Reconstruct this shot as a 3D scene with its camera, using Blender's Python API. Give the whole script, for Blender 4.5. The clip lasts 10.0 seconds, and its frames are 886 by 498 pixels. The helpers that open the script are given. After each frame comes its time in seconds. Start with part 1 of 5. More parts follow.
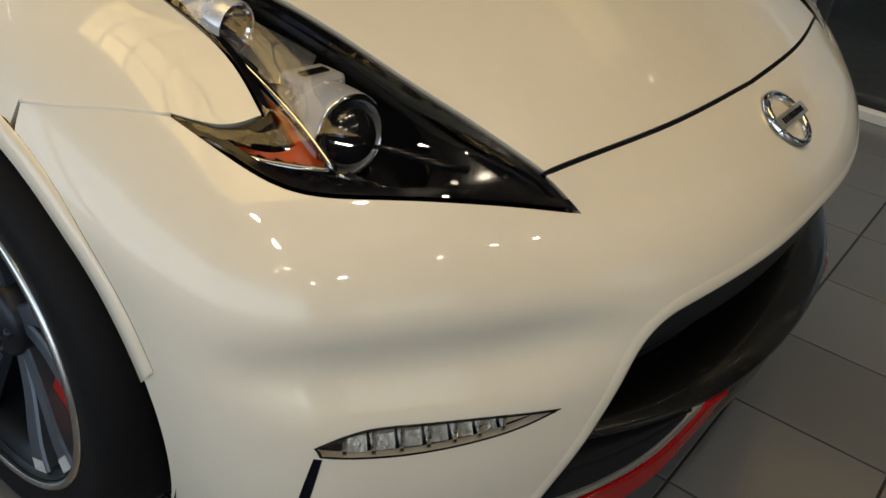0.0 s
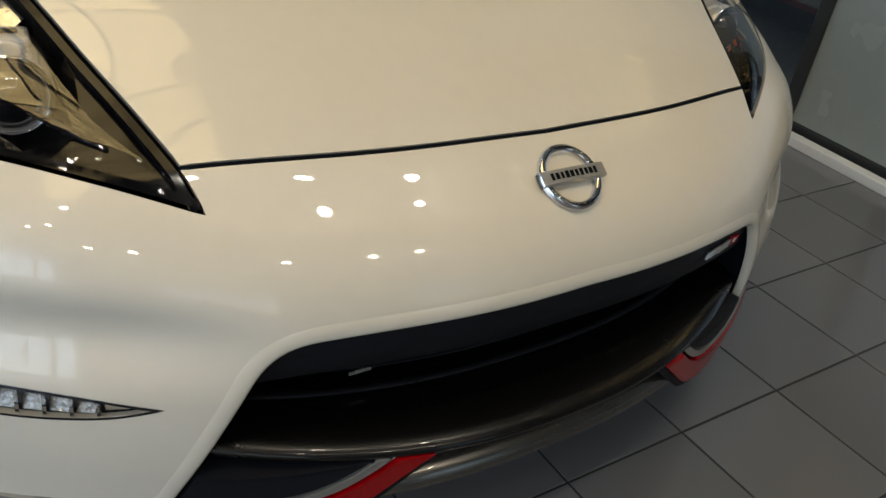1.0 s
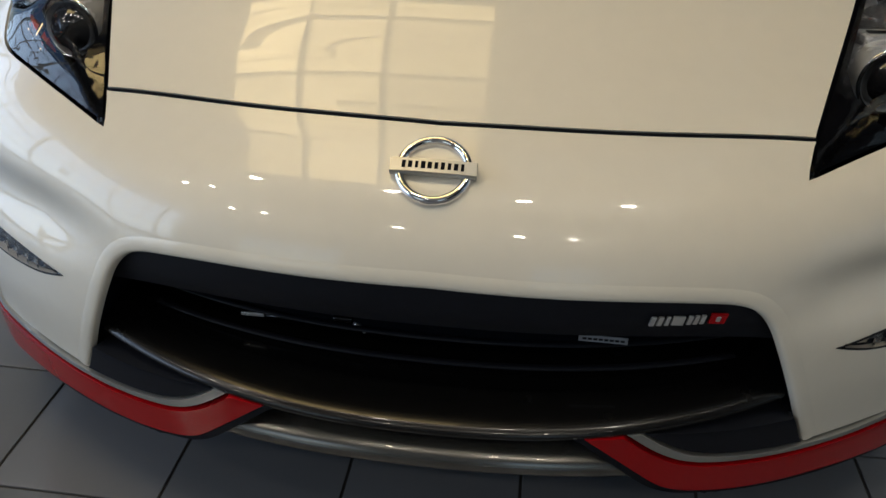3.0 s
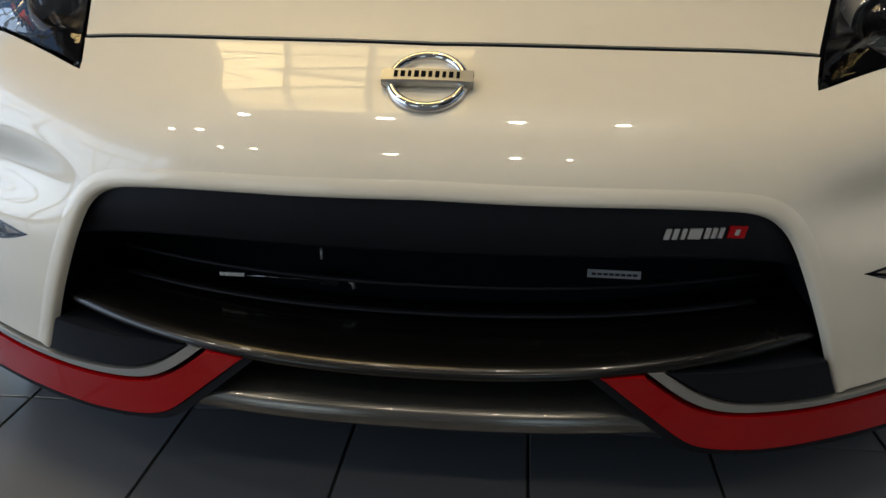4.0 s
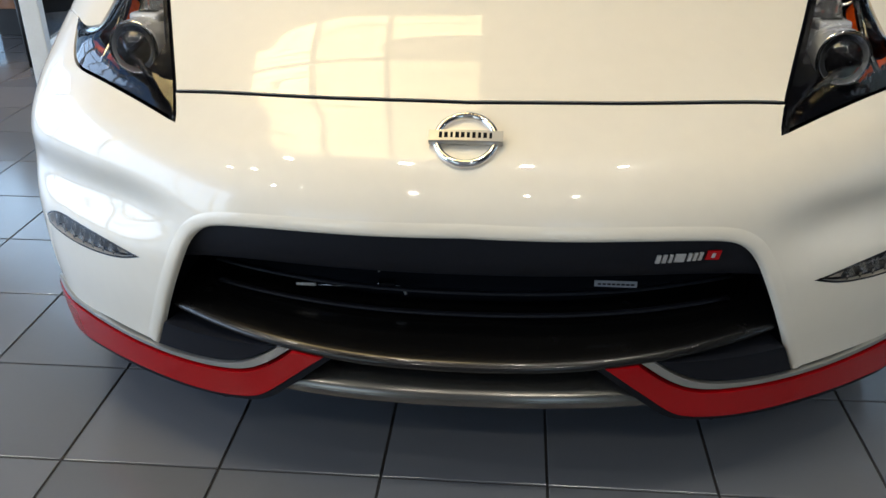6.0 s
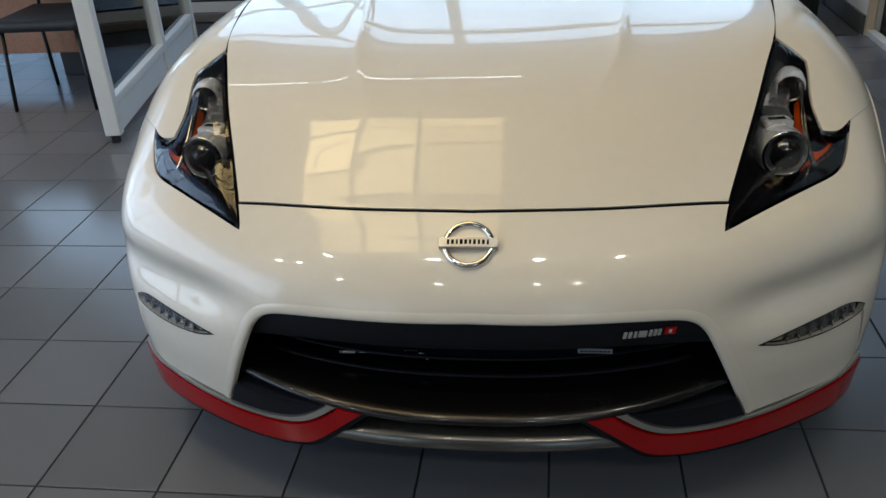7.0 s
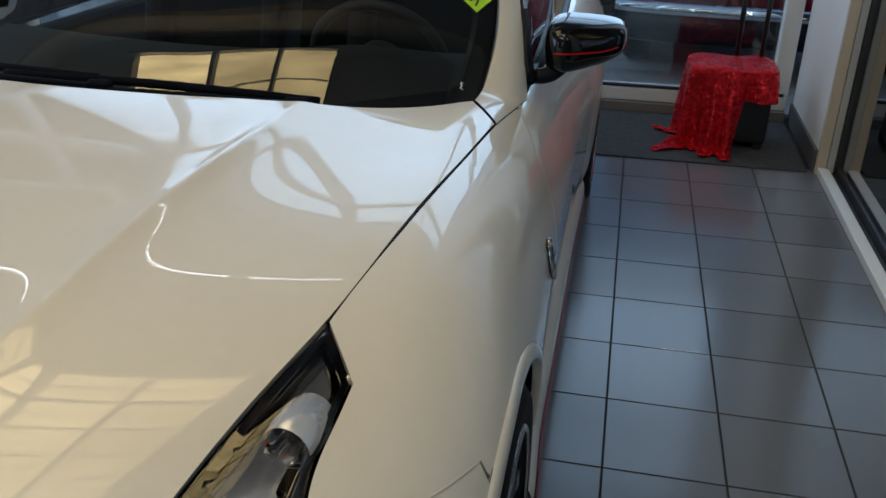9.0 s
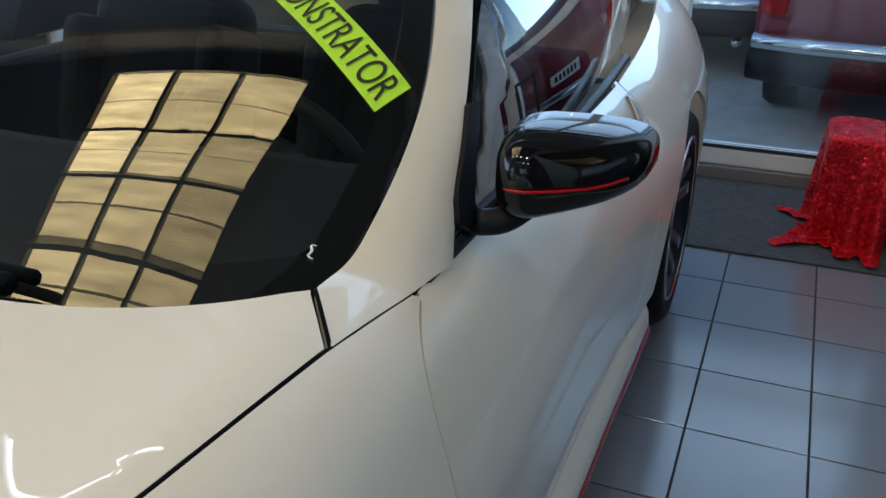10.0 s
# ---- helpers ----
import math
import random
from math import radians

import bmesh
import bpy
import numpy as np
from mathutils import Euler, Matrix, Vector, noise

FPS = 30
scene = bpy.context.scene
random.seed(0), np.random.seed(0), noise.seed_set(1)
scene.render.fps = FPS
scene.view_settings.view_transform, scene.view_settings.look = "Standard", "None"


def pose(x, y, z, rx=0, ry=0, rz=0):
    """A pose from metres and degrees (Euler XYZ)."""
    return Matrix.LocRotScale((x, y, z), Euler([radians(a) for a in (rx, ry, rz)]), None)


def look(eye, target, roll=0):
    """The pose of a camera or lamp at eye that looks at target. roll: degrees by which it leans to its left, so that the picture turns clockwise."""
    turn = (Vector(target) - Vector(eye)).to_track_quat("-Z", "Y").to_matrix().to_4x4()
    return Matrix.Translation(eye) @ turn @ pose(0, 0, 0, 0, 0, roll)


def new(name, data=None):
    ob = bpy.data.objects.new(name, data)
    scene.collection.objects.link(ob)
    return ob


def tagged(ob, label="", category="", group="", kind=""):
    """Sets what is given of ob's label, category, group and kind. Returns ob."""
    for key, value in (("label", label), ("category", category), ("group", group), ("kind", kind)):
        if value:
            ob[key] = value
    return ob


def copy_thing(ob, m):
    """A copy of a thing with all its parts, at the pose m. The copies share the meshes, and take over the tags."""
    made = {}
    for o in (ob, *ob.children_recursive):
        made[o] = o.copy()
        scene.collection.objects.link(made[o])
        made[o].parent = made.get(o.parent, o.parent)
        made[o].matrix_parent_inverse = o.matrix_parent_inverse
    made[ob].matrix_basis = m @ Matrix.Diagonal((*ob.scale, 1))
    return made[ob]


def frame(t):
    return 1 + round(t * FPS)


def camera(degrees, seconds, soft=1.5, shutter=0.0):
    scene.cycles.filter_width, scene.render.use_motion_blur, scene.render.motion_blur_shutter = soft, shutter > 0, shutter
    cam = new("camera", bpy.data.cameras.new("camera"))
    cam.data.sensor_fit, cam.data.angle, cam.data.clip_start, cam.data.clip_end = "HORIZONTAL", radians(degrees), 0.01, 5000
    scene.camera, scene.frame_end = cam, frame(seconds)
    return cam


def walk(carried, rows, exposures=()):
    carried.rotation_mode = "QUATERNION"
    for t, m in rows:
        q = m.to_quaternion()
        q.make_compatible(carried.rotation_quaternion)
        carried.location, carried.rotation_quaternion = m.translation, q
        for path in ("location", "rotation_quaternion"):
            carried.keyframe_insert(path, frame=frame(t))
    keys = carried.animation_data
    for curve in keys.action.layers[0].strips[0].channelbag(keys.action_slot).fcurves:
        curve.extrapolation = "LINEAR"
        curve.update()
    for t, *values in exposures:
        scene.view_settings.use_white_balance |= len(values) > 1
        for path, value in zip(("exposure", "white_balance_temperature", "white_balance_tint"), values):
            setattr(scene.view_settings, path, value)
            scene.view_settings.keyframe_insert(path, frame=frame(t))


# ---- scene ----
cam = camera(54.3, 10.0)
PATH = [
    (0, (-1.299, -0.226, 1.112), (0.09, 0.749, 0.053), 6.1),
    (0.5, (-1.091, -0.505, 1.134), (0.134, 0.677, 0.085), 8.0),
    (1, (-0.778, -0.661, 1.147), (0.27, 0.676, 0.093), 9.5),
    (1.5, (-0.493, -0.846, 1.196), (0.087, 0.761, 0.157), 7.5),
    (2, (-0.232, -0.915, 1.202), (-0.053, 0.801, 0.192), 5.7),
    (2.5, (0.001, -0.907, 1.185), (0.11, 0.816, 0.174), 6.2),
    (3, (0.121, -0.911, 1.108), (-0.066, 0.802, 0.092), 1.8),
    (4.5, (0.093, -1.001, 0.712), (-0.053, 0.916, 0.159), 0.4),
    (5, (0.068, -1.03, 0.705), (-0.05, 0.873, 0.102), 0.9),
    (6.5, (0.071, -1.265, 1.306), (-0.131, 0.476, 0.343), -1.9),
    (7, (0.161, -1.359, 1.399), (-0.097, 0.388, 0.46), -3.6),
    (7.5, (0.4, -1.307, 1.387), (0.104, 0.444, 0.467), -3.5),
    (8, (0.61, -1.034, 1.399), (0.345, 0.711, 0.456), -3.0),
    (8.5, (0.803, -0.648, 1.415), (0.558, 1.118, 0.51), -2.4),
    (9, (0.997, -0.203, 1.419), (0.635, 1.562, 0.551), 1.0),
    (9.5, (1.057, 0.324, 1.383), (0.552, 2.059, 0.524), 0.1),
    (10, (1.169, 0.815, 1.366), (0.48, 2.492, 0.523), 0.0),
]
walk(cam, [(t, look(eye, target, roll)) for t, eye, target, roll in PATH], exposures=[(0.0, -0.34, 6700, 10), (0.6, -0.24, 6400, 10), (1.5, -0.08, 5640, 10), (2.5, -0.26, 5630, 10), (3.0, -0.15, 5720, 10), (4.5, 0.35, 5980, 10), (5.0, 1.08, 5850, 10), (6.5, 0.2, 5500, 10), (7.0, -0.16, 5580, 10), (7.5, -0.36, 5980, 10), (8.2, -0.27, 6000, 10), (9.0, -0.24, 5560, 10), (9.5, -0.14, 5350, 10), (10.0, 0.31, 5340, 10)])

# ---- world, daylight and lamps ----
EXPOSURE = 0.0
world = bpy.data.worlds.new("sky_world")
scene.world = world
world.use_nodes = True
wn = world.node_tree.nodes
sky = wn.new("ShaderNodeTexSky")
sky.sky_type, sky.sun_disc = "NISHITA", False
sky.sun_elevation, sky.sun_rotation = radians(40), radians(200)
world.node_tree.links.new(sky.outputs[0], wn["Background"].inputs[0])
wn["Background"].inputs[1].default_value = 0.15
scene.view_settings.exposure = EXPOSURE


def sun_lamp():
    data = bpy.data.lights.new("sun", "SUN")
    data.energy, data.angle, data.color = 3.0, radians(0.6), (1.0, 0.95, 0.88)
    ob = new("sun", data)
    ob.rotation_euler = Euler((radians(50), 0, radians(20)))


def area_lamp(name, size_x, size_y, m, watts, tint):
    data = bpy.data.lights.new(name, "AREA")
    data.shape, data.size, data.size_y, data.energy, data.color = "RECTANGLE", size_x, size_y, watts, tint
    ob = new(name, data)
    ob.matrix_world = m


CEIL = 3.95        # heads of the glazing and the low soffit
HIGH = 5.7         # tall ceiling over the car's nose
SOFFIT_Y = 2.5     # where the low soffit begins
BACK_Y = 4.78      # rear window wall
LEFT_X = -6.0
FRONT_Y = -6.0
sun_lamp()
area_lamp("rear_window_daylight", 7.6, 2.6, look((-2.0, BACK_Y + 0.55, 2.62), (-2.0, 0, 2.2)), 185, (0.70, 0.85, 1.0))
# added fill before the next room's solid wall, to brighten the car's side
area_lamp("next_room_fill", 5.0, 1.6, look((5.7, 1.6, 2.3), (0, 1.6, 1.0)), 8, (0.88, 0.94, 1.0))
area_lamp("side_window_daylight", 9.0, 3.0, look((LEFT_X - 0.2, -0.5, 1.65), (0, -0.5, 1.45)), 205, (0.72, 0.85, 1.0))


# ---- materials ----
def mat(name, base, rough=0.5, metal=0.0, coat=0.0, vary=0.0, scale=8.0, bump=0.0, bump_scale=60.0, spec=0.5, sheen=0.0, emit=0.0, fleck=0.0):
    m = bpy.data.materials.new(name)
    m.use_nodes = True
    t = m.node_tree
    b = t.nodes["Principled BSDF"]
    b.inputs["Base Color"].default_value = (*base, 1)
    b.inputs["Roughness"].default_value = rough
    b.inputs["Metallic"].default_value = metal
    b.inputs["Specular IOR Level"].default_value = spec
    b.inputs["Coat Weight"].default_value = coat
    b.inputs["Coat Roughness"].default_value = 0.01
    b.inputs["Sheen Weight"].default_value = sheen
    if emit:
        b.inputs["Emission Color"].default_value = (*base, 1)
        b.inputs["Emission Strength"].default_value = emit
    co = t.nodes.new("ShaderNodeTexCoord")
    if vary:
        n = t.nodes.new("ShaderNodeTexNoise")
        n.inputs["Scale"].default_value, n.inputs["Detail"].default_value = scale, 6
        t.links.new(co.outputs["Object"], n.inputs["Vector"])
        fine = t.nodes.new("ShaderNodeTexNoise")
        fine.inputs["Scale"].default_value, fine.inputs["Detail"].default_value = scale * 12, 3
        t.links.new(co.outputs["Object"], fine.inputs["Vector"])
        add = t.nodes.new("ShaderNodeMath")
        add.operation = "ADD"
        t.links.new(n.outputs["Fac"], add.inputs[0])
        t.links.new(fine.outputs["Fac"], add.inputs[1])
        ramp = t.nodes.new("ShaderNodeMapRange")
        ramp.inputs["From Min"].default_value, ramp.inputs["From Max"].default_value = 0.6, 1.4
        ramp.inputs["To Min"].default_value, ramp.inputs["To Max"].default_value = 1 - vary, 1 + vary
        t.links.new(add.outputs[0], ramp.inputs["Value"])
        mul = t.nodes.new("ShaderNodeMix")
        mul.data_type, mul.blend_type = "RGBA", "MULTIPLY"
        mul.inputs["Factor"].default_value = 1.0
        mul.inputs["A"].default_value = (*base, 1)
        t.links.new(ramp.outputs[0], mul.inputs["B"])
        t.links.new(mul.outputs["Result"], b.inputs["Base Color"])
        rr = t.nodes.new("ShaderNodeMapRange")
        rr.inputs["To Min"].default_value, rr.inputs["To Max"].default_value = max(0.0, rough - 0.06), min(1.0, rough + 0.08)
        t.links.new(n.outputs["Fac"], rr.inputs["Value"])
        t.links.new(rr.outputs[0], b.inputs["Roughness"])
    if bump:
        n = t.nodes.new("ShaderNodeTexNoise")
        n.inputs["Scale"].default_value, n.inputs["Detail"].default_value = bump_scale, 4
        t.links.new(co.outputs["Object"], n.inputs["Vector"])
        bp = t.nodes.new("ShaderNodeBump")
        bp.inputs["Strength"].default_value, bp.inputs["Distance"].default_value = bump, 0.01
        t.links.new(n.outputs["Fac"], bp.inputs["Height"])
        t.links.new(bp.outputs[0], b.inputs["Normal"])
    return m


def glass(name, tint=(1, 1, 1), strength=1.0, ior=1.5, rough=0.0):
    """Clear pane: see-through, with a mirror gloss that grows towards grazing angles."""
    m = bpy.data.materials.new(name)
    m.use_nodes = True
    t = m.node_tree
    t.nodes.remove(t.nodes["Principled BSDF"])
    tr, gl, mix, fr = (t.nodes.new(k) for k in ("ShaderNodeBsdfTransparent", "ShaderNodeBsdfGlossy", "ShaderNodeMixShader", "ShaderNodeFresnel"))
    tr.inputs[0].default_value = (*tint, 1)
    gl.inputs["Roughness"].default_value = rough
    fr.inputs["IOR"].default_value = ior
    k = t.nodes.new("ShaderNodeMath")
    k.operation, k.use_clamp = "MULTIPLY", True
    k.inputs[1].default_value = strength
    t.links.new(fr.outputs[0], k.inputs[0])
    t.links.new(k.outputs[0], mix.inputs[0])
    t.links.new(tr.outputs[0], mix.inputs[1])
    t.links.new(gl.outputs[0], mix.inputs[2])
    t.links.new(mix.outputs[0], t.nodes["Material Output"].inputs[0])
    return m


def glow(name, colour, strength, random_share=0.0, plain=True):
    """Something that gives off light; random_share varies it from object to object."""
    m = bpy.data.materials.new(name)
    m.use_nodes = True
    t = m.node_tree
    b = t.nodes["Principled BSDF"]
    b.inputs["Base Color"].default_value = (*[0.6 * c for c in colour], 1)
    b.inputs["Emission Color"].default_value = (*colour, 1)
    b.inputs["Emission Strength"].default_value = strength
    if random_share:
        info = t.nodes.new("ShaderNodeObjectInfo")
        mr = t.nodes.new("ShaderNodeMapRange")
        mr.inputs["To Min"].default_value, mr.inputs["To Max"].default_value = strength * (1 - random_share), strength
        t.links.new(info.outputs["Random"], mr.inputs["Value"])
        t.links.new(mr.outputs[0], b.inputs["Emission Strength"])
    return m


PAINT = mat("pearl_white_paint", (0.80, 0.734, 0.608), 0.34, coat=1.0, vary=0.02, scale=3)
RED = mat("red_trim_paint", (0.34, 0.002, 0.004), 0.22, coat=0.55, spec=0.15, vary=0.06)
SILVER = mat("silver_pinstripe_paint", (0.42, 0.41, 0.38), 0.32, metal=0.6, coat=0.6, vary=0.05)
GUNMETAL = mat("gunmetal_splitter_paint", (0.038, 0.037, 0.036), 0.24, metal=0.92, coat=0.35, vary=0.05)
LAMP_SILVER = mat("bright_lamp_silver", (0.74, 0.75, 0.77), 0.25, metal=0.4, vary=0.06, scale=40)
BLADE = mat("satin_silver_splitter_paint", (0.20, 0.19, 0.17), 0.24, metal=0.9, coat=0.4, vary=0.05)
BLACK_GLOSS = mat("gloss_black_plastic", (0.008, 0.008, 0.009), 0.12, coat=0.8, vary=0.1)
MIRROR_BLACK = mat("polished_black_cap", (0.005, 0.005, 0.006), 0.06, coat=0.0, spec=0.5, vary=0.1)
LAMP_BLACK = mat("black_lamp_housing", (0.003, 0.003, 0.004), 0.09, vary=0.1, spec=0.35)
BLACK_SATIN = mat("satin_black_plastic", (0.008, 0.009, 0.013), 0.5, vary=0.15, spec=0.2, bump=0.05, bump_scale=400)
BLACK_DEEP = mat("black_underbody", (0.004, 0.005, 0.008), 0.9, vary=0.2, spec=0.1)
RUBBER = mat("tyre_rubber", (0.006, 0.006, 0.007), 0.6, vary=0.2, spec=0.15, bump=0.08, bump_scale=200)
RIM_DARK = mat("dark_grey_alloy", (0.020, 0.024, 0.032), 0.33, metal=0.6, vary=0.1)
SPOKE_GREY = mat("blue_grey_alloy", (0.075, 0.092, 0.120), 0.32, metal=0.4, vary=0.1)
ALLOY = mat("machined_alloy", (0.62, 0.62, 0.62), 0.22, metal=1.0, vary=0.05)
CHROME = mat("chrome", (0.82, 0.82, 0.83), 0.06, metal=1.0, vary=0.03)
SATIN_SILVER = mat("satin_silver", (0.60, 0.59, 0.57), 0.28, metal=0.7, vary=0.05)
AMBER = mat("amber_reflector", (0.60, 0.075, 0.004), 0.18, spec=0.5, vary=0.25, scale=60, bump=0.25, bump_scale=120)
LAMP_GLASS = glass("clear_lamp_lens", (0.92, 0.93, 0.95), 1.25, 1.5)
SHIELD_GLASS = glass("windscreen_glass", (0.74, 0.80, 0.77), 2.2, 1.5)
SIDE_GLASS = glass("side_window_glass", (0.74, 0.80, 0.77), 2.2, 1.5)
PARTITION_GLASS = glass("partition_glass", (0.88, 0.92, 0.91), 2.3, 1.5)
PANE = glass("showroom_glass", (0.9, 0.93, 0.92), 1.3, 1.5)
FRAME_WHITE = mat("white_aluminium_frame", (0.72, 0.73, 0.72), 0.35, vary=0.04)
FRAME_MARK = FRAME_WHITE
TRIM_DARK = mat("dark_cabin_trim", (0.012, 0.012, 0.013), 0.6, vary=0.2, bump=0.1, bump_scale=300)


# ---- curves and surfaces ----
def track(xs, ys):
    """A smooth curve through a few knots that does not overshoot; straight beyond its ends."""
    xs, ys = np.array(xs, float), np.array(ys, float)
    h, s = np.diff(xs), np.diff(ys) / np.diff(xs)
    m = np.r_[s[0], (s[:-1] + s[1:]) / 2, s[-1]]
    flat = np.r_[False, s[:-1] * s[1:] <= 0, False]
    m[flat] = 0
    for i in range(len(s)):
        lim = 3 * abs(s[i])
        m[i], m[i + 1] = np.clip(m[i], -lim, lim), np.clip(m[i + 1], -lim, lim)

    def at(v):
        v = np.asarray(v, float)
        i = np.clip(np.searchsorted(xs, v) - 1, 0, len(h) - 1)
        t = (v - xs[i]) / h[i]
        c = np.clip(t, 0, 1)
        y = (2 * c**3 - 3 * c**2 + 1) * ys[i] + (c**3 - 2 * c**2 + c) * h[i] * m[i] + (3 * c**2 - 2 * c**3) * ys[i + 1] + (c**3 - c**2) * h[i] * m[i + 1]
        return y + np.where(t < 0, t * h[i] * m[0], 0) + np.where(t > 1, (t - 1) * h[i] * m[-1], 0)

    return at


def step(a, b, v):
    t = np.clip((v - a) / (b - a), 0, 1)
    return t * t * (3 - 2 * t)


def smax(a, b, k):
    h = np.maximum(k - np.abs(a - b), 0) / k
    return np.maximum(a, b) + h * h * k / 4


nose_top = track([-0.12, -0.03, 0.040, 0.078, 0.116, 0.16, 0.226, 0.36, 0.53, 0.8, 1.1, 1.5, 2.1, 2.7, 3.2, 3.7, 4.1, 4.4],
                 [0.47, 0.55, 0.604, 0.629, 0.656, 0.682, 0.7206, 0.7932, 0.8449, 0.8829, 0.900, 0.9075, 0.904, 0.92, 0.955, 0.95, 0.90, 0.84])
nose_face = track([0.10, 0.18, 0.25, 0.35, 0.45, 0.52, 0.58, 0.64, 0.72], [0.0, -0.008, -0.014, -0.022, -0.018, -0.006, 0.008, 0.03, 0.07])
side_wide = track([-0.2, 0.3, 0.5, 0.8, 1.15, 1.6, 2.2, 2.7, 3.2, 3.6, 4.0, 4.35], [0.86, 0.866, 0.888, 0.922, 0.908, 0.895, 0.892, 0.905, 0.938, 0.93, 0.88, 0.78])
side_tuck = track([0.1, 0.3, 0.45, 0.58, 0.66, 0.74, 0.82, 0.90, 0.98], [0.050, 0.014, 0.002, 0.0, 0.010, 0.035, 0.075, 0.135, 0.215])
hood_rise = track([0.15, 0.45, 0.8, 1.31, 1.7], [0.0, 0.002, 0.010, 0.034, 0.036])
shoulder_rise = track([0.12, 0.22, 0.4, 0.6, 0.8, 1.25], [0.0, 0.0118, 0.0025, 0.003, 0.0085, 0.0])
ridge_line = track([0.25, 0.34, 0.44, 0.58, 0.80, 1.0, 1.27, 1.4], [0.195, 0.220, 0.254, 0.298, 0.322, 0.345, 0.376, 0.385])


def plan(x):
    return 0.286 * (np.abs(x) / 0.81) ** 2.4


def body(x, y, z):
    """Outer skin of the lower body: negative inside."""
    ax = np.abs(x)
    d = y - plan(np.minimum(ax, 1.0))
    ridge = ridge_line(np.clip(y, 0.25, 1.4))
    fade = 1 - step(1.6, 2.1, y)
    lat = hood_rise(np.clip(y, 0.15, 1.7)) * (1 - step(ridge - 0.15, ridge + 0.28, ax)) * fade
    lat = lat + 0.016 * (1 - 0.6 * step(1.0, 1.32, y)) * np.exp(-np.sqrt((ax - ridge) ** 2 + 0.008 ** 2) / 0.027) * step(0.26, 0.85, y) * fade
    lat = lat + shoulder_rise(np.clip(y, 0.12, 1.25)) * (ax / 0.6) ** 2 * (1 - step(0.62, 0.92, ax))
    top = (z - nose_top(d) - lat) * 0.85
    scallop = 0.025 * np.exp(-(((z - 0.495) / 0.045) ** 2)) * step(0.42, 0.60, ax) * (1 - step(0.80, 0.92, ax))
    face = nose_face(z) + scallop - d
    tail = y - 4.30 + 0.3 * (ax / 0.9) ** 2.5 + 0.25 * np.maximum(0.75 - z, 0) ** 2
    side = ax - side_wide(y) + side_tuck(z)
    return smax(smax(smax(top, face, 0.05), side, 0.09), tail, 0.15)


roof_line = track([1.1, 1.31, 1.49, 1.67, 1.94, 2.20, 2.48, 2.78, 3.1, 3.6, 4.0, 4.3], [0.644, 0.792, 0.911, 1.0285, 1.182, 1.278, 1.315, 1.305, 1.245, 1.09, 0.95, 0.84])
cabin_wide = track([0.8, 0.92, 1.05, 1.2, 1.3], [0.795, 0.778, 0.747, 0.672, 0.60])
cabin_taper = track([1.2, 2.0, 2.6, 3.2, 3.8, 4.3], [0.0, 0.0, 0.01, 0.06, 0.16, 0.3])


def cabin(x, y, z):
    """Outer skin of the glasshouse."""
    ax = np.abs(x)
    e = y - 0.475 * np.minimum(ax, 0.78) ** 2.7 * (1 - step(2.0, 2.6, y)) + 0.10 * ax**2 * step(1.9, 2.6, y)
    top = (z - roof_line(e) + 0.10 * ax**2 * step(1.9, 2.4, y)) * 0.85
    side = (ax - cabin_wide(z) + cabin_taper(y)) * 0.9
    return smax(top, side, 0.07)


def cast(skin, origin, way, far, steps=70):
    """Where rays from outside first meet a skin."""
    lo, hi = np.zeros(len(origin)), np.full(len(origin), far)
    found = np.zeros(len(origin), bool)
    last = np.zeros(len(origin))
    for s in np.linspace(0, far, steps)[1:]:
        p = origin + way * s
        inside = (skin(*p.T) < 0) & ~found
        hi[inside], lo[inside] = s, last[inside]
        found |= inside
        last[:] = s
    for _ in range(26):
        mid = (lo + hi) / 2
        inside = skin(*(origin + way * mid[:, None]).T) < 0
        hi, lo = np.where(inside, mid, hi), np.where(inside, lo, mid)
    return origin + way * hi[:, None]


def normals(skin, p):
    e = 1e-4
    g = np.stack([skin(*(p + e * k).T) - skin(*(p - e * k).T) for k in np.eye(3)], 1)
    return g / np.linalg.norm(g, axis=1, keepdims=True)


AXIS_Y = 1.0   # centre of the fan by which the front end is unrolled


def from_top(q):
    o = np.c_[q[:, 0], q[:, 1], np.full(len(q), 1.5)]
    return o, np.tile([0.0, 0.0, -1.0], (len(q), 1)), 1.5


def from_front(q):
    """q: turn about the fan's axis (to the car's left) and height."""
    a = q[:, 0]
    way = np.c_[-np.sin(a), np.cos(a), 0 * a]
    o = np.c_[0 * a, 0 * a + AXIS_Y, q[:, 1]] - way * 1.6
    return o, way, 1.5


def from_side(sign):
    def rays(q):
        o = np.c_[np.full(len(q), 1.3 * sign), q]
        return o, np.tile([-1.0 * sign, 0.0, 0.0], (len(q), 1)), 1.25
    return rays


def fan(p):
    """Points of space as turn and height."""
    p = np.atleast_2d(p)
    return np.c_[np.arctan2(p[:, 0], AXIS_Y - p[:, 1]), p[:, 2]]


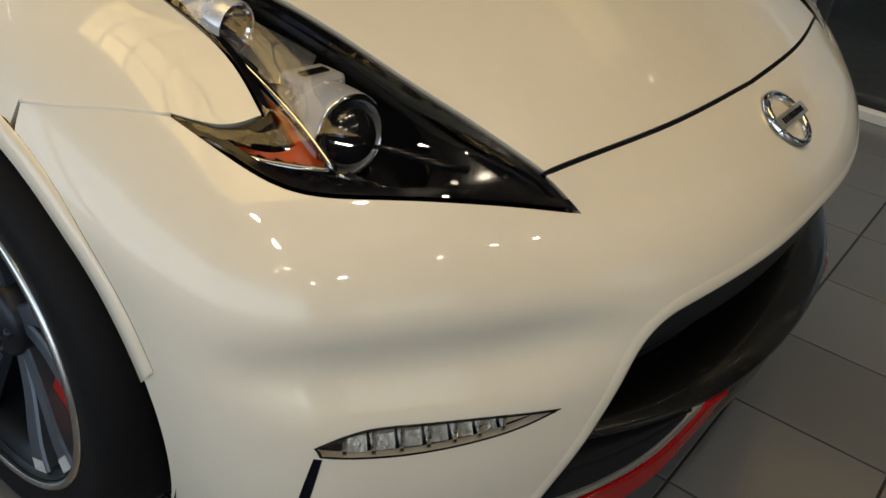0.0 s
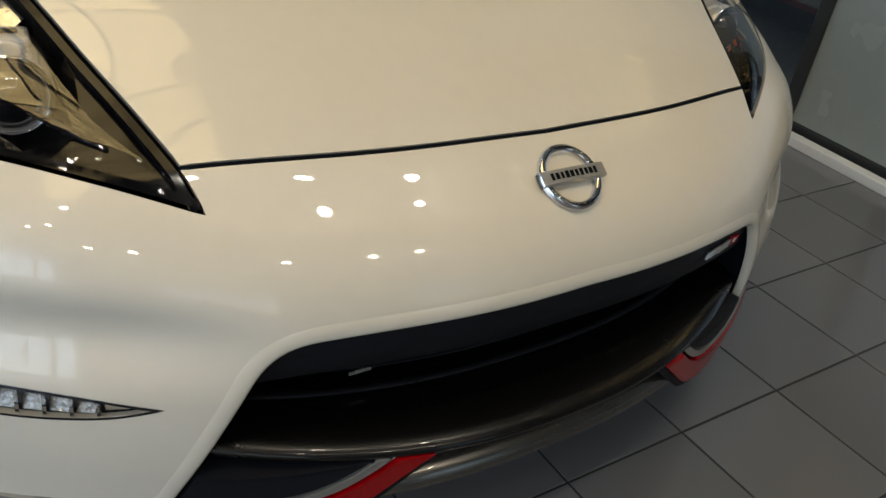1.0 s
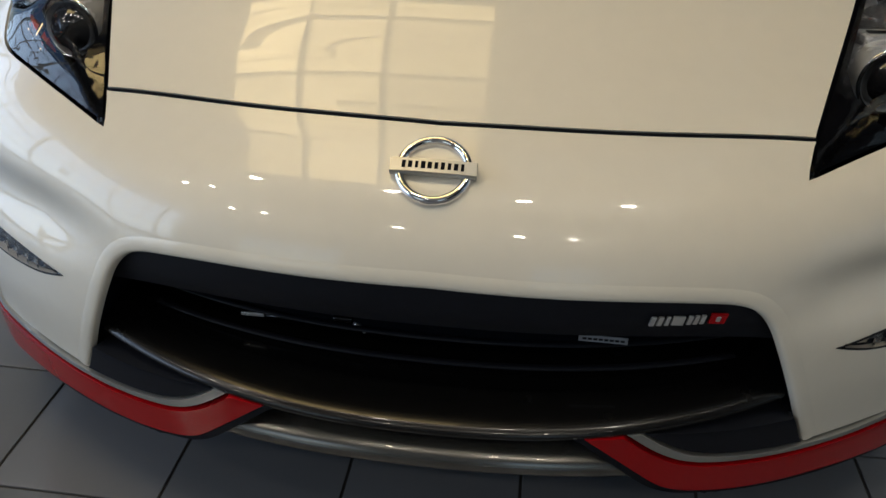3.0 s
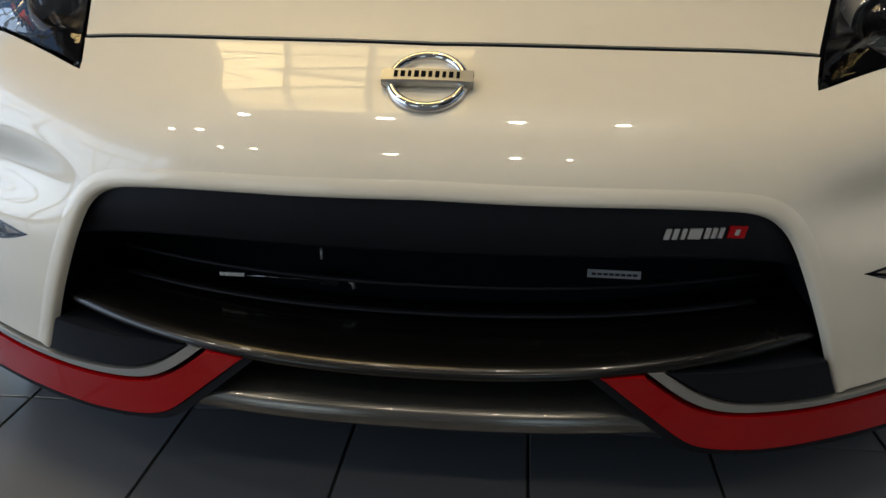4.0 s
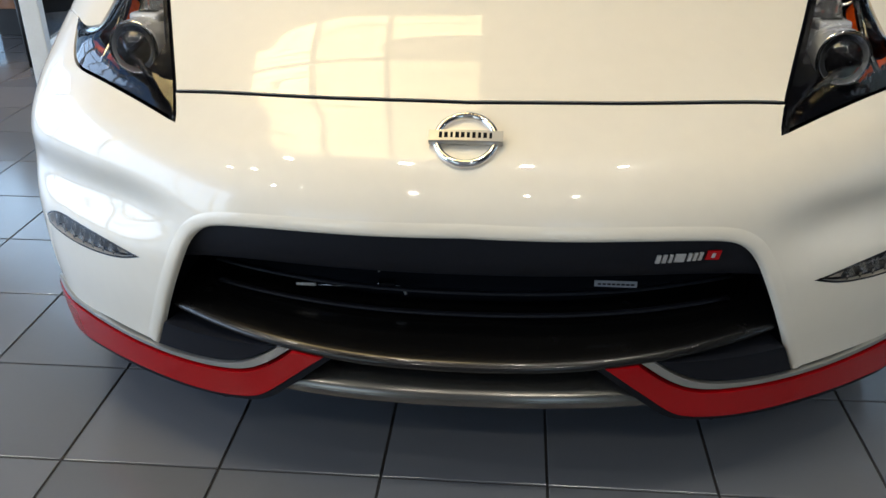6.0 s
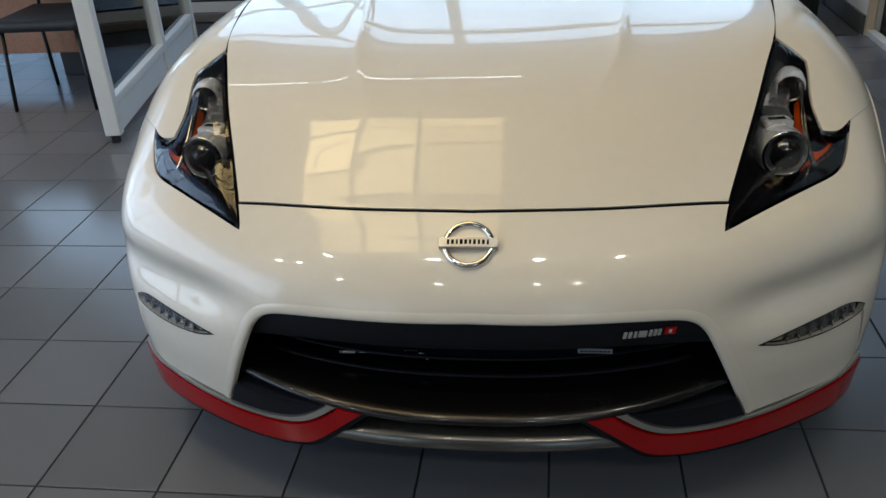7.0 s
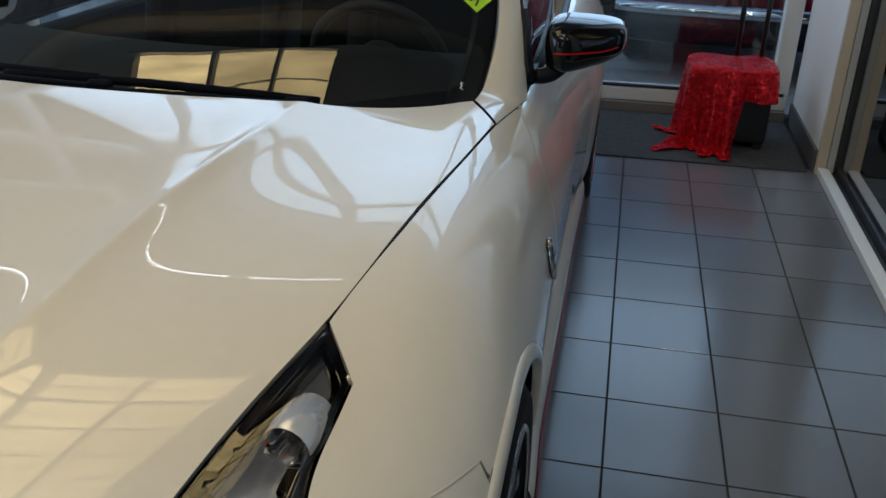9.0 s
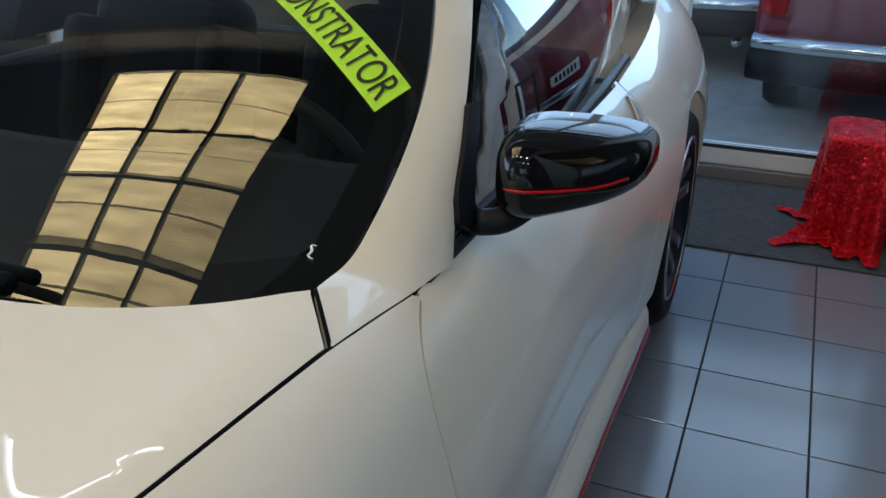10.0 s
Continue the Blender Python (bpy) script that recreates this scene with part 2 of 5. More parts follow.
def spline(points, gap):
    """A smooth open curve through points, as many points at about that gap."""
    p = np.array(points, float)
    if len(p) == 2:
        n = max(1, int(np.ceil(np.linalg.norm(p[1] - p[0]) / gap)))
        return p[0] + (p[1] - p[0]) * np.linspace(0, 1, n + 1)[:, None]
    k = np.r_[0, np.cumsum(np.linalg.norm(np.diff(p, axis=0), axis=1))]
    fine = np.linspace(0, k[-1], 400)
    c = np.stack([cubic(k, p[:, i], fine) for i in range(p.shape[1])], 1)
    s = np.r_[0, np.cumsum(np.linalg.norm(np.diff(c, axis=0), axis=1))]
    n = max(2, int(np.ceil(s[-1] / gap)))
    return np.stack([np.interp(np.linspace(0, s[-1], n + 1), s, c[:, i]) for i in range(p.shape[1])], 1)


def cubic(k, v, at):
    """Natural cubic spline."""
    n, h = len(k), np.diff(k)
    a, b = np.eye(n), np.zeros(n)
    for i in range(1, n - 1):
        a[i, i - 1 : i + 2] = h[i - 1], 2 * (h[i - 1] + h[i]), h[i]
        b[i] = 6 * ((v[i + 1] - v[i]) / h[i] - (v[i] - v[i - 1]) / h[i - 1])
    m = np.linalg.solve(a, b)
    i = np.clip(np.searchsorted(k, at) - 1, 0, n - 2)
    l, r = at - k[i], k[i + 1] - at
    return (m[i] * r**3 + m[i + 1] * l**3) / (6 * h[i]) + (v[i] / h[i] - m[i] * h[i] / 6) * r + (v[i + 1] / h[i] - m[i + 1] * h[i] / 6) * l


def ring(*edges, gap=0.012):
    """A closed outline from smooth edges that meet at corners."""
    return np.concatenate([spline(e, gap)[:-1] for e in edges])


def inside(q, poly):
    x, y = q[:, 0][:, None], q[:, 1][:, None]
    a, b = poly, np.roll(poly, -1, 0)
    cross = ((a[:, 1] > y) != (b[:, 1] > y)) & (x < (b[:, 0] - a[:, 0]) * (y - a[:, 1]) / (b[:, 1] - a[:, 1] + 1e-15) + a[:, 0])
    return cross.sum(1) % 2 == 1


def inset(poly, by):
    """The outline drawn in by a small amount."""
    area = 0.5 * np.sum(poly[:, 0] * np.roll(poly[:, 1], -1) - np.roll(poly[:, 0], -1) * poly[:, 1])
    t = np.roll(poly, -1, 0) - np.roll(poly, 1, 0)
    n = np.c_[-t[:, 1], t[:, 0]] / (np.linalg.norm(t, axis=1, keepdims=True) + 1e-12)
    return poly + n * by * (1 if area > 0 else -1)


from mathutils.geometry import delaunay_2d_cdt


def mesh_of(name, verts, faces, material, nrm=None, smooth=True):
    me = bpy.data.meshes.new(name)
    me.from_pydata([tuple(map(float, v)) for v in verts], [], faces)
    me.materials.append(material)
    me.update()
    if smooth:
        me.polygons.foreach_set("use_smooth", [True] * len(me.polygons))
    if nrm is not None:
        me.normals_split_custom_set_from_vertices([tuple(map(float, v)) for v in nrm])
    return me


def attach(name, me, parent=None, label=""):
    ob = new(name, me)
    ob.parent = parent
    if label:
        tagged(ob, label)
    return ob


def panel(name, outline, rays, material, parent, skin=body, grid=0.02, off=0.0, deep=0.012, gap=0.002, label="", roll=0.0015, holes=()):
    """A sheet of a skin inside an outline, less any holes, with a small rolled edge and a return behind it."""
    outer = inset(np.array(outline), gap)
    cuts = [np.array(h) for h in holes]
    loops = [outer] + cuts
    x0, y0 = outer.min(0)
    x1, y1 = outer.max(0)
    gx, gy = np.meshgrid(np.arange(x0, x1, grid), np.arange(y0, y1, grid * 0.8))
    pts = np.c_[gx.ravel(), gy.ravel()]
    pts = pts[inside(pts, inset(outer, 0.008))]
    for h in cuts:
        pts = pts[~inside(pts, inset(h, -0.008))]
    q = np.concatenate(loops + [inset(outer, 0.004)] + [inset(h, -0.004) for h in cuts] + [pts])
    edges, starts = [], []
    base = 0
    for l in loops:
        starts.append(base)
        edges += [(base + i, base + (i + 1) % len(l)) for i in range(len(l))]
        base += len(l)
    vs, _, fs, src, _, _ = delaunay_2d_cdt([Vector(p) for p in q], edges, [], 0, 1e-7)
    q2 = np.array([tuple(v) for v in vs])
    tri = [f for f in fs if len(f) == 3]
    mid = np.array([q2[list(f)].mean(0) for f in tri])
    keep = inside(mid, outer)
    for h in cuts:
        keep &= ~inside(mid, h)
    o, w, far = rays(q2)
    p = cast(skin, o, w, far)
    nr = normals(skin, p)
    p = p + nr * off
    where = {}
    for i, s in enumerate(src):
        for k in s:
            where[k] = i
    rims = [[where[st + k] for k in range(len(l)) if st + k in where] for st, l in zip(starts, loops)]
    for rim in rims:
        p[rim] -= nr[rim] * roll
    faces = []
    for f, k in zip(tri, keep):
        if k:
            a, b, c = (p[i] for i in f)
            faces.append(f if np.dot(np.cross(b - a, c - a), nr[f[0]]) > 0 else f[::-1])
    verts, nn = list(p), list(nr)
    for n_rim, (rim, loop) in enumerate(zip(rims, loops)):
        if not deep:
            break
        base, m = len(verts), len(rim)
        ep, en = p[rim], nr[rim]
        out = np.cross(np.roll(ep, -1, 0) - np.roll(ep, 1, 0), en)
        out /= np.linalg.norm(out, axis=1, keepdims=True) + 1e-12
        toward = (ep.mean(0) - ep) * (1 if n_rim == 0 else -1)
        sign = -1 if np.sum((out * toward).sum(1)) > 0 else 1
        verts += list(ep) + list(ep - en * deep)
        nn += list(out * sign) * 2
        for i in range(m):
            j = (i + 1) % m
            f = (base + i, base + m + i, base + m + j, base + j)
            v = [verts[k] for k in f]
            faces.append(f if np.dot(np.cross(v[1] - v[0], v[2] - v[0]), out[i] * sign) > 0 else f[::-1])
    return attach(name, mesh_of(name, verts, faces, material, nn), parent, label)


def sheet(name, grid_points, material, parent, closed_u=False, closed_v=False, label="", smooth=True):
    """A mesh over a grid of points [u][v]."""
    g = np.array(grid_points, float)
    nu, nv = g.shape[:2]
    faces = []
    for i in range(nu if closed_u else nu - 1):
        for j in range(nv if closed_v else nv - 1):
            a, b = (i + 1) % nu, (j + 1) % nv
            faces.append((i * nv + j, a * nv + j, a * nv + b, i * nv + b))
    me = mesh_of(name, g.reshape(-1, 3), faces, material, None, smooth)
    bm = bmesh.new()
    bm.from_mesh(me)
    bmesh.ops.recalc_face_normals(bm, faces=bm.faces)
    bm.to_mesh(me)
    bm.free()
    return attach(name, me, parent, label)


def tube(name, points, radius, material, parent, sides=10, label="", flat=1.0, up=(0, 0, 1)):
    """A rod along a line of points; radius may be a list. Capped."""
    p = np.array(points, float)
    r = np.broadcast_to(np.asarray(radius, float), (len(p),))
    t = np.gradient(p, axis=0)
    t /= np.linalg.norm(t, axis=1, keepdims=True)
    ref = np.array(up, float)
    if abs(t[0] @ ref) > 0.9:
        ref = np.array((1.0, 0, 0))
    a = np.cross(t, ref)
    a /= np.linalg.norm(a, axis=1, keepdims=True)
    b = np.cross(a, t)
    ang = np.linspace(0, 2 * np.pi, sides, endpoint=False)
    rings = p[:, None] + r[:, None, None] * (a[:, None] * np.cos(ang)[None, :, None] + flat * b[:, None] * np.sin(ang)[None, :, None])
    n = len(p)
    faces = [(i * sides + j, i * sides + (j + 1) % sides, (i + 1) * sides + (j + 1) % sides, (i + 1) * sides + j) for i in range(n - 1) for j in range(sides)]
    faces += [tuple(range(sides))[::-1], tuple((n - 1) * sides + j for j in range(sides))]
    me = mesh_of(name, rings.reshape(-1, 3), faces, material)
    bm = bmesh.new()
    bm.from_mesh(me)
    bmesh.ops.recalc_face_normals(bm, faces=bm.faces)
    bm.to_mesh(me)
    bm.free()
    return attach(name, me, parent, label)


def block(name, size, m, material, parent=None, bevel=0.004, label="", segments=2):
    """A bevelled block about the pose m."""
    bm = bmesh.new()
    bmesh.ops.create_cube(bm, size=1.0, matrix=Matrix.Diagonal((*size, 1)))
    if bevel:
        bmesh.ops.bevel(bm, geom=bm.edges[:], offset=min(bevel, 0.45 * min(size)), segments=segments, affect="EDGES", profile=0.5)
    bm.transform(m)
    me = bpy.data.meshes.new(name)
    bm.to_mesh(me)
    bm.free()
    me.materials.append(material)
    return attach(name, me, parent, label)


def lathe(name, profile, material, parent, m=None, turns=48, label="", closed=False):
    """A profile of (radius, along) turned about the x axis, then moved by m."""
    pr = np.array(profile, float)
    ang = np.linspace(0, 2 * np.pi, turns, endpoint=False)
    g = np.stack([np.stack([np.full(turns, h), r * np.cos(ang), r * np.sin(ang)], 1) for r, h in pr])
    ob = sheet(name, g, material, parent, closed_u=closed, closed_v=True, label=label)
    if m is not None:
        ob.data.transform(m)
    return ob


def thing(name, m=None, label="", category="", group="", kind=""):
    ob = new(name)
    ob.empty_display_size = 0.1
    if m is not None:
        ob.matrix_world = m
    return tagged(ob, label, category, group, kind)


def mirrored(q):
    return np.array([(-a, b) for a, b in q])[::-1]


# ---- the sports car: body panels ----
car = thing("sports_car", None, "pearl white sports coupe with red lip trim on tiled floor", "car")


def surf(xy):
    """Points of the body's skin over plan points."""
    o, w, far = from_top(np.array(xy, float))
    return cast(body, o, w, far)


# shared edges, as plan points for the car's left half
HOOD_FRONT = [(0, 0.146), (0.25, 0.160), (0.495, 0.205)]
LAMP_INNER = [(0.495, 0.205), (0.541, 0.335), (0.590, 0.475), (0.632, 0.61), (0.662, 0.706)]
SHUT_LINE = [(0.662, 0.706), (0.697, 0.916), (0.730, 1.20), (0.755, 1.50)]
LAMP_LOWER = [(0.482, 0.156), (0.58, 0.222), (0.69, 0.310), (0.742, 0.366), (0.770, 0.430), (0.790, 0.500)]
LAMP_OUTER = [(0.790, 0.500), (0.747, 0.450), (0.717, 0.438)]
LAMP_UPPER = [(0.717, 0.438), (0.706, 0.50), (0.713, 0.58), (0.717, 0.628)]
SEAM = [(0.790, 0.500), (0.819, 0.541), (0.851, 0.592), (0.876, 0.648)]

flip = lambda e: [(-x, y) for x, y in e][::-1]
hood_outline = ring(HOOD_FRONT, LAMP_INNER + SHUT_LINE[1:], [(0.755, 1.50), (0.692, 1.578)], [(0.692, 1.578), (0.61, 1.503), (0.43, 1.396), (0.22, 1.346), (0, 1.338), (-0.22, 1.346), (-0.43, 1.396), (-0.61, 1.503), (-0.692, 1.578)],
                    [(-0.692, 1.578), (-0.755, 1.50)], flip(LAMP_INNER + SHUT_LINE[1:]), flip(HOOD_FRONT))
panel("hood", hood_outline, from_top, PAINT, car, grid=0.009, gap=0.0036, label="pearl white hood with two raised ridges")


def lamp_outline(sign):
    e = ring([(0.495, 0.205), (0.482, 0.156)], LAMP_LOWER, LAMP_OUTER, LAMP_UPPER, [(0.717, 0.628), (0.662, 0.706)], LAMP_INNER[::-1], gap=0.01)
    return e if sign > 0 else mirrored(e)


WHEEL_F, WHEEL_R, TYRE = (0.815, 0.335), (3.345, 0.335), 0.335
ARCH = 0.36


def arch(centre, a0, a1, radius, n=24):
    return [(centre[0] + radius * math.cos(radians(a)), centre[1] + radius * math.sin(radians(a))) for a in np.linspace(a0, a1, n)]


# front bumper cover, unrolled
def unrolled(xy):
    return fan(surf(xy))


MOUTH = [(0.5525, 0.233), (0.527, 0.293), (0.495, 0.37), (0.468, 0.43), (0.450, 0.463), (0.423, 0.487), (0.37, 0.500), (0.17, 0.508), (0, 0.511)]


def front_at(x, z):
    """Turn about the fan's axis at which the skin lies at half-width x, at height z."""
    d = float(nose_face(z))
    y = float(plan(x)) + d
    return (math.atan2(x, AXIS_Y - y), z)


def side_turn(y, z):
    x = float(side_wide(y) - side_tuck(z))
    return (math.atan2(x, AXIS_Y - y), z)


half_top = np.concatenate([unrolled(spline(HOOD_FRONT, 0.012)), unrolled(spline([(0.495, 0.205), (0.482, 0.156)], 0.012))[1:], unrolled(spline(LAMP_LOWER, 0.012))[1:], unrolled(spline(SEAM, 0.012))[1:]])
seam_end = half_top[-1]
arch_pts = [p for p in arch(WHEEL_F, 118, 218, ARCH)]
edge_side = [side_turn(y, z) for y, z in arch_pts]
low = [edge_side[-1], side_turn(0.42, 0.125), side_turn(0.345, 0.165), front_at(0.829, 0.232), front_at(0.822, 0.256), front_at(0.80, 0.251), front_at(0.68, 0.237), front_at(0.5525, 0.233)]
mouth_half = [front_at(x, z) for x, z in MOUTH]
half = np.concatenate([half_top, spline([tuple(seam_end), edge_side[0]], 0.012)[1:], spline(edge_side, 0.012)[1:], spline(low, 0.012)[1:], spline(mouth_half, 0.01)[1:]])
bumper_outline = np.concatenate([half, mirrored(half)[1:-1]])
DRL = ring([front_at(x, z) for x, z in [(0.555, 0.407), (0.64, 0.4195), (0.72, 0.4265), (0.775, 0.423), (0.808, 0.404)]], [front_at(x, z) for x, z in [(0.808, 0.404), (0.803, 0.394)]],
           [front_at(x, z) for x, z in [(0.803, 0.390), (0.74, 0.382), (0.65, 0.3845), (0.60, 0.3925), (0.555, 0.407)]], gap=0.008)
SLOT = ring([front_at(0.8005, 0.3865), front_at(0.8085, 0.3880)], [front_at(0.8085, 0.3880), front_at(0.8175, 0.345), front_at(0.8250, 0.286)], [front_at(0.8250, 0.286), front_at(0.8150, 0.283)], [front_at(0.8150, 0.283), front_at(0.8080, 0.34), front_at(0.8005, 0.3865)], gap=0.008)
panel("front_bumper", bumper_outline, from_front, PAINT, car, grid=0.014, deep=0.012, gap=0.0014, roll=0.003, label="pearl white front bumper cover with a wide mouth", holes=[DRL, mirrored(DRL), SLOT, mirrored(SLOT)])

# flanks: unrolled about a lengthwise axis inside each side
FLANK_X, FLANK_Z = 0.50, 0.50


def from_flank(sign):
    def rays(q):
        a = q[:, 1] / 0.4
        out = np.c_[sign * np.cos(a), 0 * a, np.sin(a)]
        o = np.c_[0 * a + sign * FLANK_X, q[:, 0], 0 * a + FLANK_Z] + out * 0.9
        return o, -out, 0.9
    return rays


def flank(p, sign=1):
    p = np.atleast_2d(p)
    return np.c_[p[:, 1], 0.4 * np.arctan2(p[:, 2] - FLANK_Z, sign * p[:, 0] - FLANK_X)]


def over(xy, gap=0.012):
    """Plan edge, laid on the left flank."""
    return flank(surf(spline(xy, gap)))


def beside(yz, gap=0.012):
    """Side-view edge, laid on the left flank."""
    o, w, far = from_side(1)(spline(yz, gap))
    return flank(cast(body, o, w, far))


def closed(*edges):
    return np.concatenate([e[:-1] for e in edges])


def both(name, outline, material, **kw):
    made = []
    for sign in (1, -1):
        q = outline if sign > 0 else outline[::-1]
        made.append(panel(name, q, from_flank(sign), material, car, **kw))
    return made


# the shut line runs on past the hood to the mirror's foot
fender_edge = closed(over(SHUT_LINE), over([(0.755, 1.50), (0.776, 1.687)]), beside([(1.686, 0.859), (1.627, 0.833), (1.588, 0.792), (1.566, 0.726), (1.557, 0.662), (1.553, 0.50), (1.556, 0.40), (1.56, 0.245)]),
                     beside([(1.56, 0.245), (1.15, 0.245)]), beside(arch(WHEEL_F, -14, 118, ARCH, 30)), over(SEAM[::-1]), over(LAMP_OUTER), over(LAMP_UPPER), over([(0.717, 0.628), (0.662, 0.706)]))
both("fender", fender_edge, PAINT, grid=0.014, gap=0.0014, label="pearl white front fender")
door_edge = closed(over([(0.776, 1.687), (0.773, 1.73), (0.770, 1.775), (0.768, 1.85), (0.772, 2.1)]), over([(0.772, 2.1), (0.785, 2.6), (0.790, 2.80)]), beside([(2.80, 0.885), (2.86, 0.70), (2.84, 0.52), (2.74, 0.30)]), beside([(2.74, 0.30), (2.2, 0.245), (1.56, 0.245)]),
                   beside([(1.56, 0.245), (1.556, 0.40), (1.553, 0.50), (1.557, 0.662), (1.566, 0.726), (1.588, 0.792), (1.627, 0.833), (1.686, 0.859)]))
doors = both("door", door_edge, PAINT, grid=0.018, label="pearl white door")
quarter_edge = closed(over([(0.790, 2.80), (0.78, 3.2), (0.72, 3.7), (0.66, 4.02)]), beside([(4.02, 0.86), (4.05, 0.6), (3.98, 0.25)]), beside([(3.98, 0.25), (3.80, 0.25)]), beside(arch(WHEEL_R, -12, 192, 0.385, 40)), beside([(2.955, 0.255), (2.74, 0.25)]),
                      beside([(2.74, 0.25), (2.74, 0.30)]), beside([(2.74, 0.30), (2.84, 0.52), (2.86, 0.70), (2.80, 0.885)]))
both("rear_quarter", quarter_edge, PAINT, grid=0.02, label="pearl white flared rear quarter panel")

# black rods laid in the shut lines as their shade, and a painted filler that lightens the bumper's side seam
def seam_fill(name, xy, material, radius, down, label=""):
    p = surf(spline(xy, 0.012))
    for sign in (1, -1):
        tube(name, (p - normals(body, p) * down) * (sign, 1, 1), radius, material, car, 6, label)


seam_fill("hood_gap_shade", HOOD_FRONT, BLACK_DEEP, 0.0036, 0.0052, "black rod drawn as the shade in the hood gap")
seam_fill("hood_gap_shade", SHUT_LINE + [(0.776, 1.687), (0.776, 1.73), (0.780, 1.774)], BLACK_DEEP, 0.0036, 0.0050, "black rod drawn as the shade in the hood gap")
seam_fill("pillar_gap_shade", [(0.695, 1.582), (0.725, 1.545), (0.757, 1.506)], BLACK_DEEP, 0.0030, 0.0035)
seam_fill("seam_filler", SEAM, PAINT, 0.0030, 0.0036)

# black inner shell put just under the panels as the shade seen in the gaps
def core(x, y, z):
    return body(x, y, z) + 0.016


panel("inner_shell", inset(hood_outline, -0.012), from_top, BLACK_DEEP, car, grid=0.04, off=-0.016, deep=0.0, gap=0.0)
for sign in (1, -1):
    g = []
    for y in np.linspace(1.30, 2.80, 30):
        q = np.c_[np.full(12, y), np.linspace(-0.2, 0.3, 12)]
        o, w, far = from_flank(sign)(q)
        g.append(cast(core, o, w, far))
    sheet("inner_side", g, BLACK_DEEP, car)
block("underbody", (1.5, 3.9, 0.10), pose(0, 2.2, 0.20), BLACK_DEEP, car, 0.03)

# tail: closes the car behind
tail = ring([(-0.66, 4.0), (0, 3.95), (0.66, 4.0)], [(0.66, 4.0), (0.60, 4.16), (0, 4.24), (-0.60, 4.16), (-0.66, 4.0)])
panel("tail_lid", tail, from_top, PAINT, car, grid=0.03)
g = []
for z in np.linspace(0.24, 0.84, 14):
    a = np.linspace(-0.72, 0.72, 40)
    o = np.c_[a * 1.16, np.full(40, 4.9), np.full(40, z)]
    g.append(cast(body, o, np.tile([0.0, -1.0, 0.0], (40, 1)), 1.4))
sheet("rear_bumper", g, PAINT, car)


# ---- glasshouse ----
def cabin_side(yz, gap=0.012):
    o, w, far = from_side(1)(spline(yz, gap))
    return flank(cast(cabin, o, w, far))


shield = ring([(-0.695, 1.645), (-0.650, 1.550), (-0.42, 1.415), (0, 1.37), (0.42, 1.415), (0.650, 1.550), (0.695, 1.645)], [(0.695, 1.645), (0.703, 1.76), (0.692, 1.90), (0.64, 2.07), (0.595, 2.17)],
              [(0.595, 2.17), (0.30, 2.11), (0, 2.09), (-0.30, 2.11), (-0.595, 2.17)], [(-0.595, 2.17), (-0.64, 2.07), (-0.692, 1.90), (-0.703, 1.76), (-0.695, 1.645)])
windscreen = panel("windscreen", shield, from_top, SHIELD_GLASS, car, skin=cabin, grid=0.03, deep=0.004, gap=0.0, label="dark laminated windscreen reflecting the ceiling")
windscreen.visible_shadow = False
# black frit band round the windscreen
def band(name, outer, inner_loop, rays, skin, material, parent, off, label=""):
    """A strip between two outlines of equal count, on a skin."""
    g = []
    for k in np.linspace(0, 1, 6):
        q = outer * (1 - k) + inner_loop * k
        o, w, far = rays(q)
        p = cast(skin, o, w, far)
        g.append(p + normals(skin, p) * off)
    return sheet(name, g, material, parent, closed_v=True, label=label)


band("frit_band", inset(shield, 0.002), inset(shield, 0.045), from_top, cabin, BLACK_GLOSS, car, -0.003, "black glazing border")


def cabin_or_body(x, y, z):
    return -smax(-cabin(x, y, z), -body(x, y, z), 0.015)


pillar = ring([(0.697, 1.647), (0.705, 1.76), (0.694, 1.90), (0.642, 2.07), (0.597, 2.175)], [(0.597, 2.175), (0.64, 2.24)], [(0.64, 2.24), (0.70, 2.08), (0.744, 1.939), (0.766, 1.855), (0.791, 1.775)], [(0.791, 1.775), (0.785, 1.735), (0.778, 1.69), (0.756, 1.505)], [(0.756, 1.505), (0.694, 1.581)], [(0.694, 1.581), (0.695, 1.61), (0.697, 1.647)])
for sign in (1, -1):
    panel("a_pillar", pillar if sign > 0 else mirrored(pillar), from_top, PAINT, car, skin=cabin_or_body, grid=0.012, deep=0.02, gap=0.001, label="pearl white windscreen pillar")
roof = ring([(-0.596, 2.175), (0, 2.095), (0.596, 2.175)], [(0.596, 2.175), (0.64, 2.24)], [(0.64, 2.24), (0.62, 2.5), (0.585, 2.9), (0.57, 3.2)], [(0.57, 3.2), (0.45, 3.05), (0, 2.98), (-0.45, 3.05), (-0.57, 3.2)],
            [(-0.57, 3.2), (-0.585, 2.9), (-0.62, 2.5), (-0.64, 2.24)], [(-0.64, 2.24), (-0.596, 2.175)])
panel("roof", roof, from_top, PAINT, car, skin=cabin, grid=0.03)
hatch = ring([(-0.56, 3.2), (-0.45, 3.05), (0, 2.98), (0.45, 3.05), (0.56, 3.2)], [(0.56, 3.2), (0.58, 3.6), (0.55, 3.97)], [(0.55, 3.97), (0, 3.92), (-0.55, 3.97)], [(-0.55, 3.97), (-0.58, 3.6), (-0.56, 3.2)])
hatch_glass = panel("hatch_window", hatch, from_top, SHIELD_GLASS, car, skin=cabin, grid=0.04, deep=0.004)
hatch_glass.visible_shadow = False
